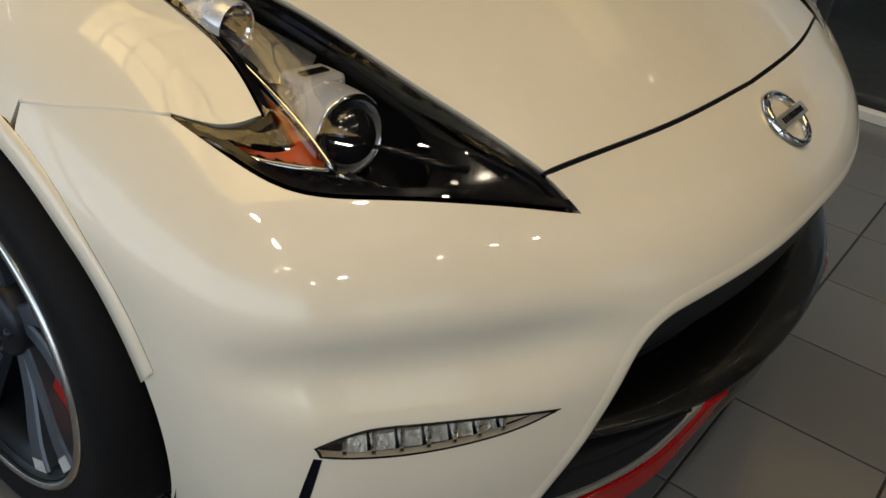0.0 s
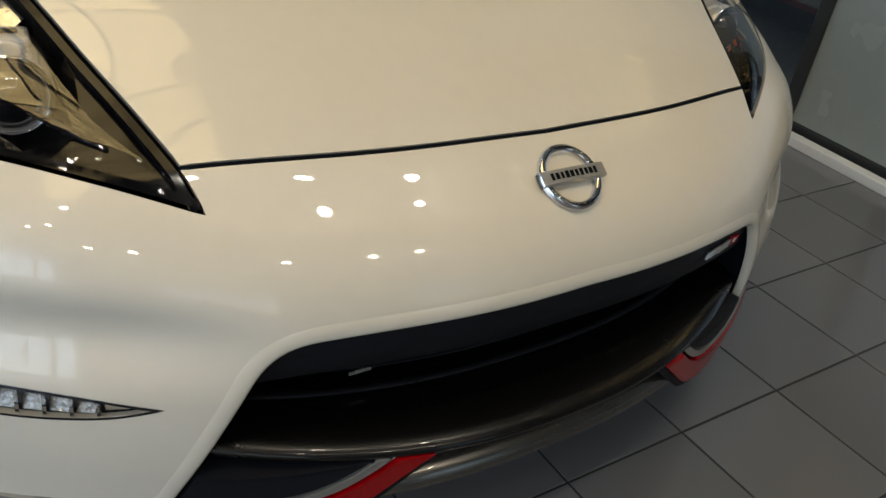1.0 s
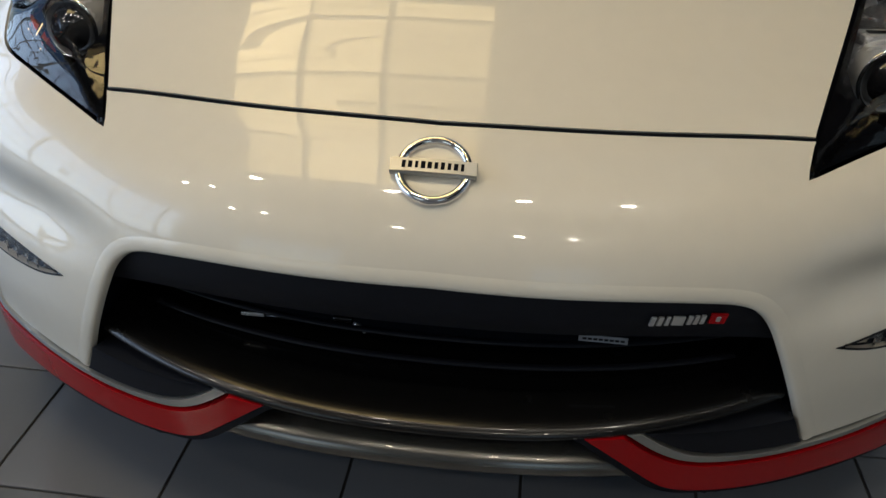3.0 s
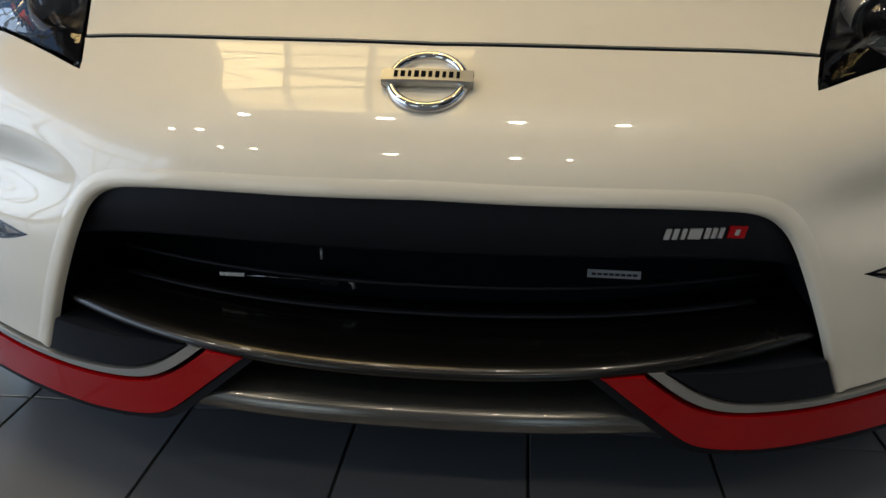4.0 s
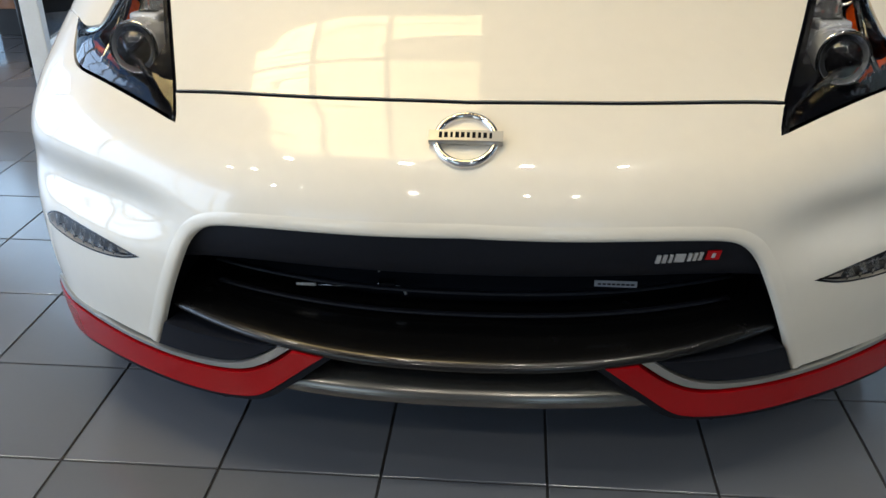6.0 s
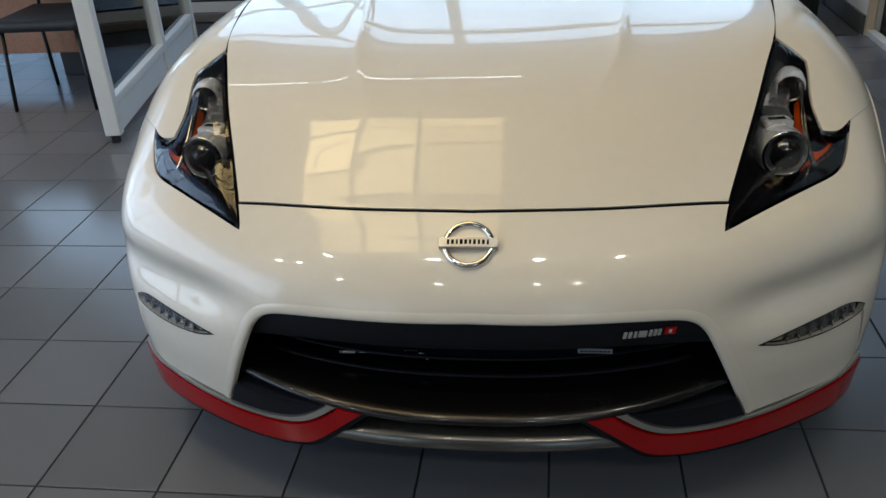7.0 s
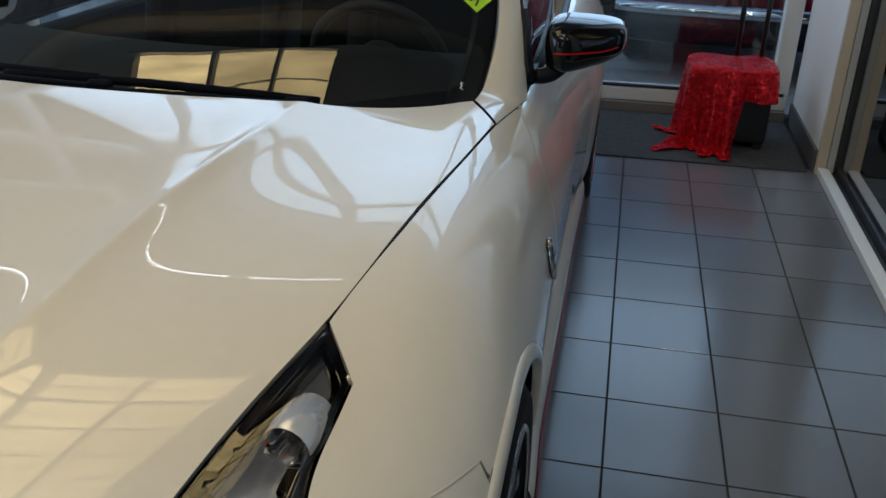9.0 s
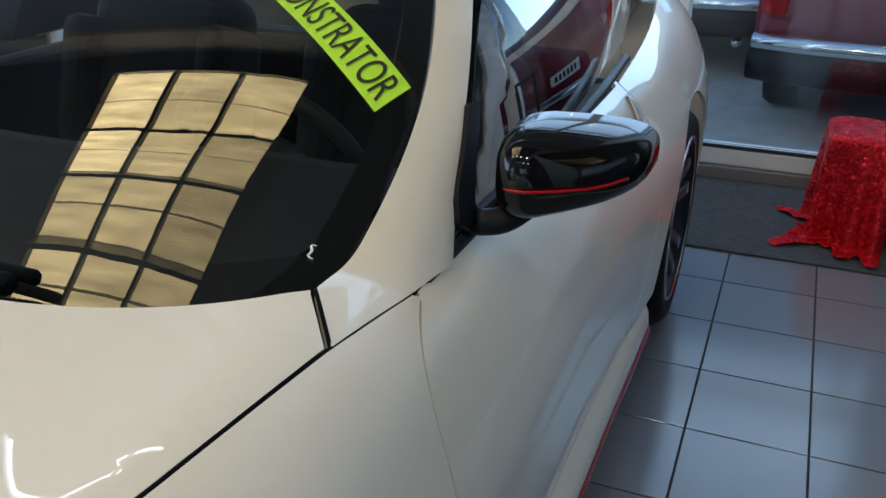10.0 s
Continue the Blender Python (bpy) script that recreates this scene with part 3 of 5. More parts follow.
side_glass_edge = closed(cabin_side([(1.80, 0.885), (2.2, 0.885), (2.85, 0.905)]), cabin_side([(2.85, 0.905), (3.12, 1.05)]), cabin_side([(3.12, 1.05), (2.85, 1.17), (2.5, 1.215), (2.25, 1.195), (2.05, 1.10), (1.80, 0.885)]))
for sign in (1, -1):
    w = panel("side_window", side_glass_edge if sign > 0 else side_glass_edge[::-1], from_flank(sign), SIDE_GLASS, car, skin=cabin, grid=0.04, deep=0.004, label="tinted door glass reflecting the showroom window")
    w.visible_shadow = False
rear_pillar = closed(cabin_side([(2.87, 0.90), (3.14, 1.055)]), cabin_side([(3.14, 1.055), (2.85, 1.185), (2.5, 1.23), (2.25, 1.21)]), cabin_side([(2.25, 1.21), (2.5, 1.245), (2.9, 1.21), (3.25, 1.12)]), cabin_side([(3.25, 1.12), (3.6, 1.0), (3.75, 0.93)]), cabin_side([(3.75, 0.93), (3.3, 0.90), (2.87, 0.90)]))
for sign in (1, -1):
    panel("rear_pillar", rear_pillar if sign > 0 else rear_pillar[::-1], from_flank(sign), PAINT, car, skin=cabin, grid=0.03, deep=0.015, gap=0.0, label="pearl white rear roof pillar")


# ---- nose: mouth, splitter, red trim ----
def nose_panel(name, pts, material, off, deep=0.02, grid=0.016, label="", gap=0.001):
    """A patch on the unrolled nose from edges of (half-width, height), on both sides."""
    q = ring(*[[front_at(x, z) for x, z in e] for e in pts], gap=0.01)
    return [panel(name, q if sign > 0 else mirrored(q), from_front, material, car, grid=grid, off=off, deep=deep, gap=gap, label=label, roll=0.003) for sign in (1, -1)]


red_low = [(0.318, 0.211), (0.345, 0.191), (0.39, 0.177), (0.56, 0.167), (0.70, 0.164), (0.80, 0.165), (0.825, 0.169), (0.838, 0.173)]
red_top = [(0.838, 0.244), (0.825, 0.242), (0.80, 0.237), (0.70, 0.2265), (0.56, 0.2205), (0.43, 0.2245), (0.362, 0.238), (0.276, 0.298)]
nose_panel("red_lip", [[(0.222, 0.296), (0.29, 0.236), (0.318, 0.211)], red_low, [(0.838, 0.173), (0.838, 0.244)], red_top, [(0.276, 0.298), (0.222, 0.296)]], RED, 0.011, 0.05, label="glossy red lower lip trim")
nose_panel("pinstripe", [[(0.280, 0.300), (0.365, 0.2405), (0.432, 0.227), (0.56, 0.223), (0.70, 0.229), (0.80, 0.2395), (0.825, 0.2445), (0.838, 0.2465)], [(0.838, 0.2465), (0.838, 0.256)],
                         [(0.838, 0.256), (0.825, 0.2555), (0.80, 0.2505), (0.70, 0.2385), (0.56, 0.232), (0.440, 0.2375), (0.378, 0.2505), (0.302, 0.300)], [(0.302, 0.300), (0.280, 0.300)]], SILVER, 0.007, 0.03, label="silver line above the red trim")
nose_panel("lip_edge", [[(0.205, 0.296), (0.275, 0.232), (0.308, 0.202), (0.340, 0.180), (0.39, 0.167), (0.56, 0.155), (0.70, 0.153), (0.80, 0.154), (0.825, 0.158), (0.838, 0.161)], [(0.838, 0.161), (0.838, 0.173)],
                        red_low[::-1], [(0.318, 0.211), (0.29, 0.236), (0.222, 0.296)], [(0.222, 0.296), (0.205, 0.296)]], BLACK_SATIN, 0.007, 0.06, label="black lower edge of the lip")
nose_panel("side_vent", [[(0.305, 0.298), (0.381, 0.2515), (0.442, 0.2390), (0.548, 0.2345)], [(0.548, 0.2345), (0.524, 0.291)], [(0.523, 0.291), (0.42, 0.290), (0.305, 0.298)]], BLACK_SATIN, 0.003, 0.09, label="black corner vent insert")
span = np.linspace(-0.51, 0.51, 49)
sheet("grille_panel", [[(x, plan(x) - 0.012 + dd, 0.508 + dz - 0.03 * (abs(x) / 0.5) ** 5) for x in span] for dz, dd in [(0.012, 0.018), (0.0, 0.016), (-0.03, 0.018), (-0.066, 0.024), (-0.072, 0.034), (-0.070, 0.08)]], BLACK_SATIN, car, label="satin black upper grille panel")
for z, back in ((0.384, 0.09), (0.3445, 0.086)):
    tube("grille_bar", [(x, plan(x) + back, z - 0.018 * (1 - (x / 0.5) ** 2)) for x in np.linspace(-0.44, 0.44, 31)], 0.0065, BLACK_SATIN, car, 8, "thin black grille bar", flat=0.45)
# rolled bead round the mouth's edge
rim_path = np.concatenate([spline(mouth_half, 0.01), mirrored(spline(mouth_half, 0.01))[1:]])
flat_path = rim_path * (AXIS_Y, 1.0)
along_ = np.gradient(flat_path, axis=0)
side_n = np.c_[-along_[:, 1], along_[:, 0]] / np.linalg.norm(along_, axis=1)[:, None]
if side_n[len(side_n) // 2, 1] < 0:
    side_n = -side_n
bead = []
for d_, off_ in ((-0.001, -0.012), (0.0, -0.004), (0.002, -0.0010), (0.006, 0.0006), (0.013, 0.0008), (0.021, 0.0004), (0.026, -0.0012)):
    o_, w_, far_ = from_front((flat_path + side_n * d_) / (AXIS_Y, 1.0))
    p_ = cast(body, o_, w_, far_)
    bead.append(p_ + normals(body, p_) * off_)
sheet("mouth_bead", bead, PAINT, car, label="rolled pearl white edge of the mouth")
black_backing = np.concatenate([spline(mouth_half, 0.01), mirrored(spline(mouth_half, 0.01))[1:]])
o_, w_, far_ = from_front(inset(black_backing, -0.002))
rim_ = cast(body, o_, w_, far_)
sheet("mouth_duct", [rim_ + np.array((0.0, k, 0.0)) for k in (0.018, 0.10, 0.18)], BLACK_DEEP, car)
sheet("radiator", [[(x, plan(x) + 0.16, z) for x in np.linspace(-0.56, 0.56, 41)] for z in np.linspace(0.15, 0.52, 12)], BLACK_DEEP, car, label="black radiator core behind the grille")
span = np.linspace(-0.505, 0.505, 61)
prof = [(0.18, 0.014), (0.13, 0.0138), (0.085, 0.013), (0.05, 0.0105), (0.025, 0.006), (0.010, 0.002), (0.002, -0.003), (0.0, -0.008), (0.002, -0.013), (0.012, -0.018), (0.06, -0.022), (0.15, -0.024)]
sheet("splitter_shelf", [[(x, -0.034 + 0.125 * (abs(x) / 0.5) ** 2.3 + a, 0.304 + 0.022 * (abs(x) / 0.49) ** 2.2 + b) for x in span] for a, b in prof], GUNMETAL, car, label="gunmetal splitter shelf across the mouth")
span = np.linspace(-0.335, 0.335, 41)
prof = [(0.20, 0.055), (0.10, 0.044), (0.05, 0.035), (0.02, 0.026), (0.006, 0.016), (0.0, 0.004), (0.002, -0.007), (0.012, -0.015), (0.03, -0.02), (0.2, -0.02)]
sheet("lower_blade", [[(x, -0.012 + 0.10 * (abs(x) / 0.5) ** 2.3 + a, 0.216 - 0.003 * (x / 0.3) ** 2 + b) for x in span] for a, b in prof], BLADE, car, label="satin silver lower splitter blade")


# ---- wheels ----
DISC = mat("brake_disc_steel", (0.10, 0.10, 0.105), 0.4, metal=0.9, vary=0.15)
CALIPER = mat("red_caliper_enamel", (0.45, 0.006, 0.010), 0.35, coat=0.4, vary=0.08)


def wheel(x, y, sign):
    """A dark five-pair spoke wheel; the outside faces along +x for sign 1."""
    hub = thing("wheel")
    hub.parent = car
    m = pose(x, y, TYRE) @ Matrix.Diagonal((sign, 1, 1, 1))
    R, w = TYRE, 0.122
    lathe("tyre", [(0.240, -w), (0.262, -w - 0.004), (0.30, -w - 0.006), (R - 0.018, -w + 0.004), (R - 0.004, -w + 0.022), (R, -w + 0.05), (R, w - 0.05), (R - 0.004, w - 0.022), (R - 0.018, w - 0.004), (0.305, w + 0.006), (0.285, w + 0.007), (0.262, w + 0.004), (0.240, w)], RUBBER, hub, m, 72, "low profile black tyre")
    rim = lathe("rim", [(0.240, -w), (0.225, -w + 0.01), (0.222, 0.0), (0.226, w - 0.05), (0.234, w - 0.016), (0.247, w - 0.006), (0.254, w + 0.002), (0.250, w + 0.006), (0.243, w + 0.001), (0.238, w - 0.01)], RIM_DARK, hub, m, 72, "dark alloy rim with a bright lip")
    lathe("rim_lip", [(0.2435, w + 0.0035), (0.2475, w + 0.0085), (0.2545, w + 0.005), (0.256, w - 0.004)], ALLOY, rim, m, 72, "machined bright edge")
    for k in range(5):
        for s in (-1, 1):
            a0, a1 = radians(72 * k + 17.5 + 9 * s), radians(72 * k + 17.5 + 12.5 * s)
            mid = (a0 + a1) / 2
            pts = [(w - 0.045, 0.06 * math.cos(a0), 0.06 * math.sin(a0)), (w - 0.032, 0.13 * math.cos(mid), 0.13 * math.sin(mid)), (w - 0.016, 0.20 * math.cos(a1), 0.20 * math.sin(a1)), (w - 0.012, 0.236 * math.cos(a1), 0.236 * math.sin(a1))]
            bar = spline(pts, 0.02)
            face, tip = [], []
            for n_, q in enumerate(bar):
                ahead = bar[min(n_ + 1, len(bar) - 1)] - bar[max(n_ - 1, 0)]
                across_ = np.array((0.0, -ahead[2], ahead[1])) / math.hypot(ahead[1], ahead[2])
                half_w = 0.0135 + 0.008 * n_ / (len(bar) - 1)
                row_ = [(-half_w, -0.020), (-half_w, -0.001), (-half_w + 0.003, 0.003), (half_w - 0.003, 0.003), (half_w, -0.001), (half_w, -0.020)]
                face.append([q + across_ * u_ + np.array((v_, 0, 0)) for u_, v_ in row_])
                if math.hypot(q[1], q[2]) > 0.198:
                    tip.append([q + across_ * u_ + np.array((0.0042, 0, 0)) for u_ in (-half_w + 0.003, 0.0, half_w - 0.003)])
            sheet("spoke", face, SPOKE_GREY, rim, closed_v=True, smooth=False).data.transform(m)
            if len(tip) > 1:
                sheet("spoke_tip", tip, LAMP_SILVER, rim, smooth=False).data.transform(m)
    lathe("hub_cap", [(0.062, w - 0.07), (0.062, w - 0.036), (0.05, w - 0.026), (0.028, w - 0.026), (0.026, w - 0.022), (0.001, w - 0.021)], RIM_DARK, rim, m, 32)
    for k in range(5):
        a = radians(72 * k + 36)
        lathe("lug_nut", [(0.008, w - 0.035), (0.008, w - 0.022), (0.001, w - 0.020)], RIM_DARK, rim, m @ pose(0, 0.045 * math.cos(a), 0.045 * math.sin(a)), 6)
    lathe("brake_disc", [(0.06, w - 0.115), (0.178, w - 0.115), (0.178, w - 0.09), (0.06, w - 0.09)], DISC, hub, m, 48, "steel brake disc", closed=True)
    a = np.radians(np.linspace(-38, 38, 9) + (180 if y < 2 else 0))
    g = [[(h, r * math.cos(t), r * math.sin(t)) for h, r in ((w - 0.12, 0.12), (w - 0.12, 0.20), (w - 0.10, 0.216), (w - 0.06, 0.214), (w - 0.045, 0.19), (w - 0.045, 0.125))] for t in a]
    sheet("brake_caliper", g, CALIPER, hub, closed_v=True, label="red brake caliper").data.transform(m)
    return hub


for sign in (1, -1):
    wheel(0.776 if sign > 0 else -0.792, WHEEL_F[0], sign)  # the car leans a little to one side on its wheels
    wheel(0.790 * sign, WHEEL_R[0], sign)
    for c, rad in ((WHEEL_F, ARCH), (WHEEL_R, 0.385)):
        a = np.radians(np.linspace(-20, 200, 36))
        g = [[(sign * x, c[0] + (rad + 0.012) * math.cos(t), c[1] + (rad + 0.012) * math.sin(t)) for x in (0.50, 0.7, 0.86)] for t in a]
        sheet("wheel_well", g, BLACK_DEEP, car)
        g = [[(sign * 0.5, c[0] + r * math.cos(t), c[1] + r * math.sin(t)) for r in (0.001, rad + 0.012)] for t in a]
        sheet("wheel_well_wall", g, BLACK_DEEP, car)


# ---- headlamps ----
def place(xy, off, skin=body):
    """Points off the skin over plan points."""
    o, w, far = from_top(np.array(xy, float))
    p = cast(skin, o, w, far)
    return p + normals(skin, p) * off


def side_of(q, sign):
    return q if sign > 0 else mirrored(q)


def headlamp(sign):
    lamp = thing("headlight")
    lamp.parent = car
    tagged(lamp, "boomerang headlight with amber wing and projector lens")
    edge = inset(lamp_outline(1), 0.003)
    m = Matrix.Diagonal((sign, 1, 1, 1))
    panel("housing", side_of(inset(edge, 0.006), sign), from_top, LAMP_BLACK, lamp, off=-0.085, deep=0.0, grid=0.02, gap=0.0)
    band("bezel", side_of(edge, sign), side_of(inset(edge, 0.009), sign), from_top, body, LAMP_BLACK, lamp, -0.004)
    wall = [place(side_of(inset(edge, 0.007), sign), -0.004 - k) for k in (0.0, 0.03, 0.085)]
    sheet("bucket_wall", wall, LAMP_BLACK, lamp, closed_v=True)
    # broad black inner plate beside the hood, ribbed towards the tip
    inner = ring([(0.487, 0.166), (0.498, 0.205), (0.544, 0.335), (0.593, 0.475), (0.634, 0.61), (0.661, 0.696)], [(0.661, 0.696), (0.645, 0.62), (0.595, 0.47), (0.572, 0.37)], [(0.572, 0.37), (0.60, 0.29), (0.645, 0.28)], [(0.645, 0.28), (0.575, 0.224), (0.487, 0.166)])
    panel("inner_plate", side_of(inset(inner, 0.004), sign), from_top, LAMP_BLACK, lamp, off=-0.022, deep=0.02, grid=0.015, gap=0.0)
    # projector: turned parts about the x axis, aimed ahead
    aim = m @ pose(0.634, 0.390, 0.690, 0, 0, 0) @ pose(0, 0, 0, 0, 0, -82) @ pose(0, 0, 0, 0, -3, 0)
    lathe("projector_lens", [(0.001, 0.030), (0.013, 0.028), (0.025, 0.021), (0.035, 0.009), (0.0405, -0.006)], PROJ_GLASS, lamp, aim, 36, "dark projector lens")
    ringp = [(0.0405, -0.006), (0.043, 0.006), (0.0465, 0.008), (0.050, 0.004), (0.051, -0.004)]
    proj = lathe("projector_shroud", ringp + [(0.052, -0.03), (0.051, -0.07), (0.048, -0.12)], LAMP_SILVER, lamp, aim, 40, "satin silver projector shroud")
    lathe("lens_ring", [(0.044, 0.0075), (0.047, 0.0115), (0.0505, 0.006)], CHROME, proj, aim, 40)
    block("shroud_step", (0.05, 0.062, 0.02), aim @ pose(-0.065, 0.0, 0.047), LAMP_SILVER, proj, 0.006)
    block("shroud_slot", (0.014, 0.036, 0.004), aim @ pose(-0.062, 0.0, 0.0575), BLACK_GLOSS, proj, 0.001)
    # upper reflector bowl
    aim2 = m @ pose(0.668, 0.545, 0.782) @ pose(0, 0, 0, 0, 0, -98) @ pose(0, 0, 0, 0, 4, 0)
    bowl = lathe("reflector", [(0.006, -0.030), (0.014, -0.026), (0.021, -0.014), (0.025, 0.0), (0.027, 0.008), (0.029, 0.009)], CHROME, lamp, aim2, 40, "chrome high beam reflector bowl")
    lathe("bowl_shell", [(0.0295, 0.009), (0.031, 0.006), (0.033, -0.010), (0.032, -0.04), (0.026, -0.062)], LAMP_SILVER, bowl, aim2, 40, "satin silver shell of the bowl")
    lathe("bulb", [(0.007, -0.030), (0.008, -0.014), (0.006, -0.004), (0.001, -0.001)], PROJ_GLASS, bowl, aim2, 16)
    side_plate = ring([(0.600, 0.465), (0.648, 0.62), (0.662, 0.680)], [(0.662, 0.680), (0.694, 0.63), (0.690, 0.585)], [(0.690, 0.585), (0.672, 0.48)], [(0.685, 0.48), (0.64, 0.45), (0.600, 0.465)])
    panel("chrome_plate", side_of(side_plate, sign), from_top, RIPPLED, lamp, off=-0.034, deep=0.0, grid=0.012)
    # amber wing and its chrome edge
    wing = ring([(0.684, 0.358), (0.725, 0.398), (0.758, 0.441), (0.776, 0.478)], [(0.776, 0.478), (0.742, 0.434), (0.712, 0.407), (0.7005, 0.404)], [(0.7005, 0.404), (0.6945, 0.45), (0.699, 0.53), (0.706, 0.622)], [(0.707, 0.625), (0.700, 0.57), (0.689, 0.475), (0.684, 0.358)], gap=0.008)
    panel("turn_signal", side_of(wing, sign), from_top, AMBER, lamp, off=-0.028, deep=0.02, grid=0.01, label="amber turn signal reflector")
    line = place([(0.710, 0.650), (0.706, 0.60), (0.698, 0.54), (0.690, 0.47), (0.687, 0.40), (0.691, 0.354)], -0.014)
    tube("chrome_fin", spline(line * (sign, 1, 1), 0.01), 0.0055, CHROME, lamp, 8, "chrome edge of the amber wing")
    line = place([(0.691, 0.354), (0.727, 0.390), (0.764, 0.440), (0.781, 0.482)], -0.016)
    tube("chrome_fin", spline(line * (sign, 1, 1), 0.01), 0.0045, CHROME, lamp, 8, "chrome edge of the amber wing")
    # faceted side marker below the wing
    marker = ring([(0.640, 0.296), (0.692, 0.330), (0.736, 0.374), (0.762, 0.424), (0.780, 0.472)], [(0.780, 0.472), (0.757, 0.440), (0.722, 0.392), (0.690, 0.362)], [(0.690, 0.362), (0.664, 0.336), (0.640, 0.296)], gap=0.008)
    panel("marker_plate", side_of(marker, sign), from_top, FACETED, lamp, off=-0.030, deep=0.0, grid=0.01)
    for k in range(7):
        u = k / 6
        a = place([(0.664 + 0.078 * u, 0.318 + 0.088 * u), (0.678 + 0.078 * u, 0.345 + 0.088 * u)], -0.024)
        tube("lower_flute", a * (sign, 1, 1), 0.0035, CHROME if k % 2 else BLACK_GLOSS, lamp, 6)
    # ribbed black step between the projector and the tip
    for k in range(4):
        a = place([(0.560 + 0.012 * k, 0.262 + 0.016 * k), (0.600 + 0.012 * k, 0.300 + 0.016 * k)], -0.019)
        tube("rib", a * (sign, 1, 1), 0.0028, BLACK_GLOSS, lamp, 6)
    lens = panel("lens_cover", side_of(edge, sign), from_top, LAMP_GLASS, lamp, off=-0.0005, deep=0.0, grid=0.014, gap=0.0, label="clear lamp cover")
    lens.visible_shadow = False
    # the cover bulges out of the body's skin towards its middle
    rim = np.array(edge) * (sign, 1)
    for v in lens.data.vertices:
        k = min(float(np.hypot(rim[:, 0] - v.co.x, rim[:, 1] - v.co.y).min()) / 0.060, 1.0)
        v.co += Vector((0.30 * sign, -0.50, 0.80)) * 0.016 * (1 - (1 - k) ** 2)


RIPPLED = mat("rippled_chrome", (0.85, 0.86, 0.88), 0.10, metal=0.9, bump=0.08, bump_scale=22)
FACETED = mat("faceted_marker_lens", (0.07, 0.07, 0.075), 0.10, metal=0.7, vary=0.5, scale=25, bump=0.6, bump_scale=90)
PROJ_GLASS = mat("dark_lens_glass", (0.01, 0.01, 0.012), 0.03, coat=1.0, spec=0.8)
for sign in (1, -1):
    headlamp(sign)


# ---- daytime running lamps in the bumper ----
CELL = mat("pressed_cell_reflector", (0.55, 0.53, 0.48), 0.2, metal=0.85, vary=0.25, scale=80, bump=0.3, bump_scale=180)


def running_lamp(sign):
    lamp = thing("daytime_lamp")
    lamp.parent = car
    tagged(lamp, "slim clear daytime running lamp with six cells")
    q = side_of(DRL, sign)
    panel("tray", side_of(inset(DRL, 0.001), sign), from_front, BLACK_GLOSS, lamp, off=-0.022, deep=0.0, gap=0.0, grid=0.012)
    band("frame", q, side_of(inset(DRL, 0.0035), sign), from_front, body, BLACK_GLOSS, lamp, -0.002)
    def at_nose(x, z, off):
        c = front_at(x, z)
        o, w, far = from_front(np.array([(sign * c[0], c[1])]))
        p = cast(body, o, w, far)
        return p[0] - normals(body, p)[0] * off

    def slab(name, rim, material):
        """A thin plate between its front edge and a copy set back."""
        sheet(name, [[at_nose(x, z, f) for x, z, f in row] for row in rim], material, lamp, smooth=False)

    for k in range(7):
        x = 0.622 + 0.0265 * k
        z1, z0 = 0.4165 + 0.010 * (k / 6) * (1 - k / 9), 0.3885 - 0.004 * math.sin(math.pi * k / 7)
        slab("cell_wall", [[(x - 0.002, z1, 0.006), (x - 0.002, z0, 0.006)], [(x + 0.002, z1, 0.006), (x + 0.002, z0, 0.006)], [(x + 0.0035, z1, 0.021), (x + 0.0035, z0, 0.021)]], CHROME)
        if k < 6:
            slab("reflector", [[(x + 0.005, z1 - 0.001, 0.019), (x + 0.005, (z0 + z1) / 2, 0.0215), (x + 0.005, z0 + 0.001, 0.012)], [(x + 0.024, z1 - 0.001, 0.019), (x + 0.024, (z0 + z1) / 2, 0.0215), (x + 0.024, z0 + 0.001, 0.012)]], CELL)
    slab("end_plate", [[(0.566, 0.4068, 0.008), (0.617, 0.4135, 0.008)], [(0.566, 0.4045, 0.012), (0.617, 0.394, 0.014)]], CHROME)
    lens = panel("lens_cover", q, from_front, LAMP_GLASS, lamp, off=-0.001, deep=0.0, gap=0.0, grid=0.014)
    lens.visible_shadow = False
    # black sheet just behind the slot stands for the shade inside it
    panel("black_backing", side_of(SLOT, sign), from_front, BLACK_DEEP, lamp, off=-0.007, deep=0.0, gap=-0.004, grid=0.012)


for sign in (1, -1):
    running_lamp(sign)


# ---- badges ----
def on_nose(x, z):
    a = np.array([front_at(abs(x), z)])
    a[:, 0] *= 1 if x >= 0 else -1
    o, w, far = from_front(a)
    p = cast(body, o, w, far)[0]
    return Vector(p), Vector(normals(body, np.array([p]))[0])


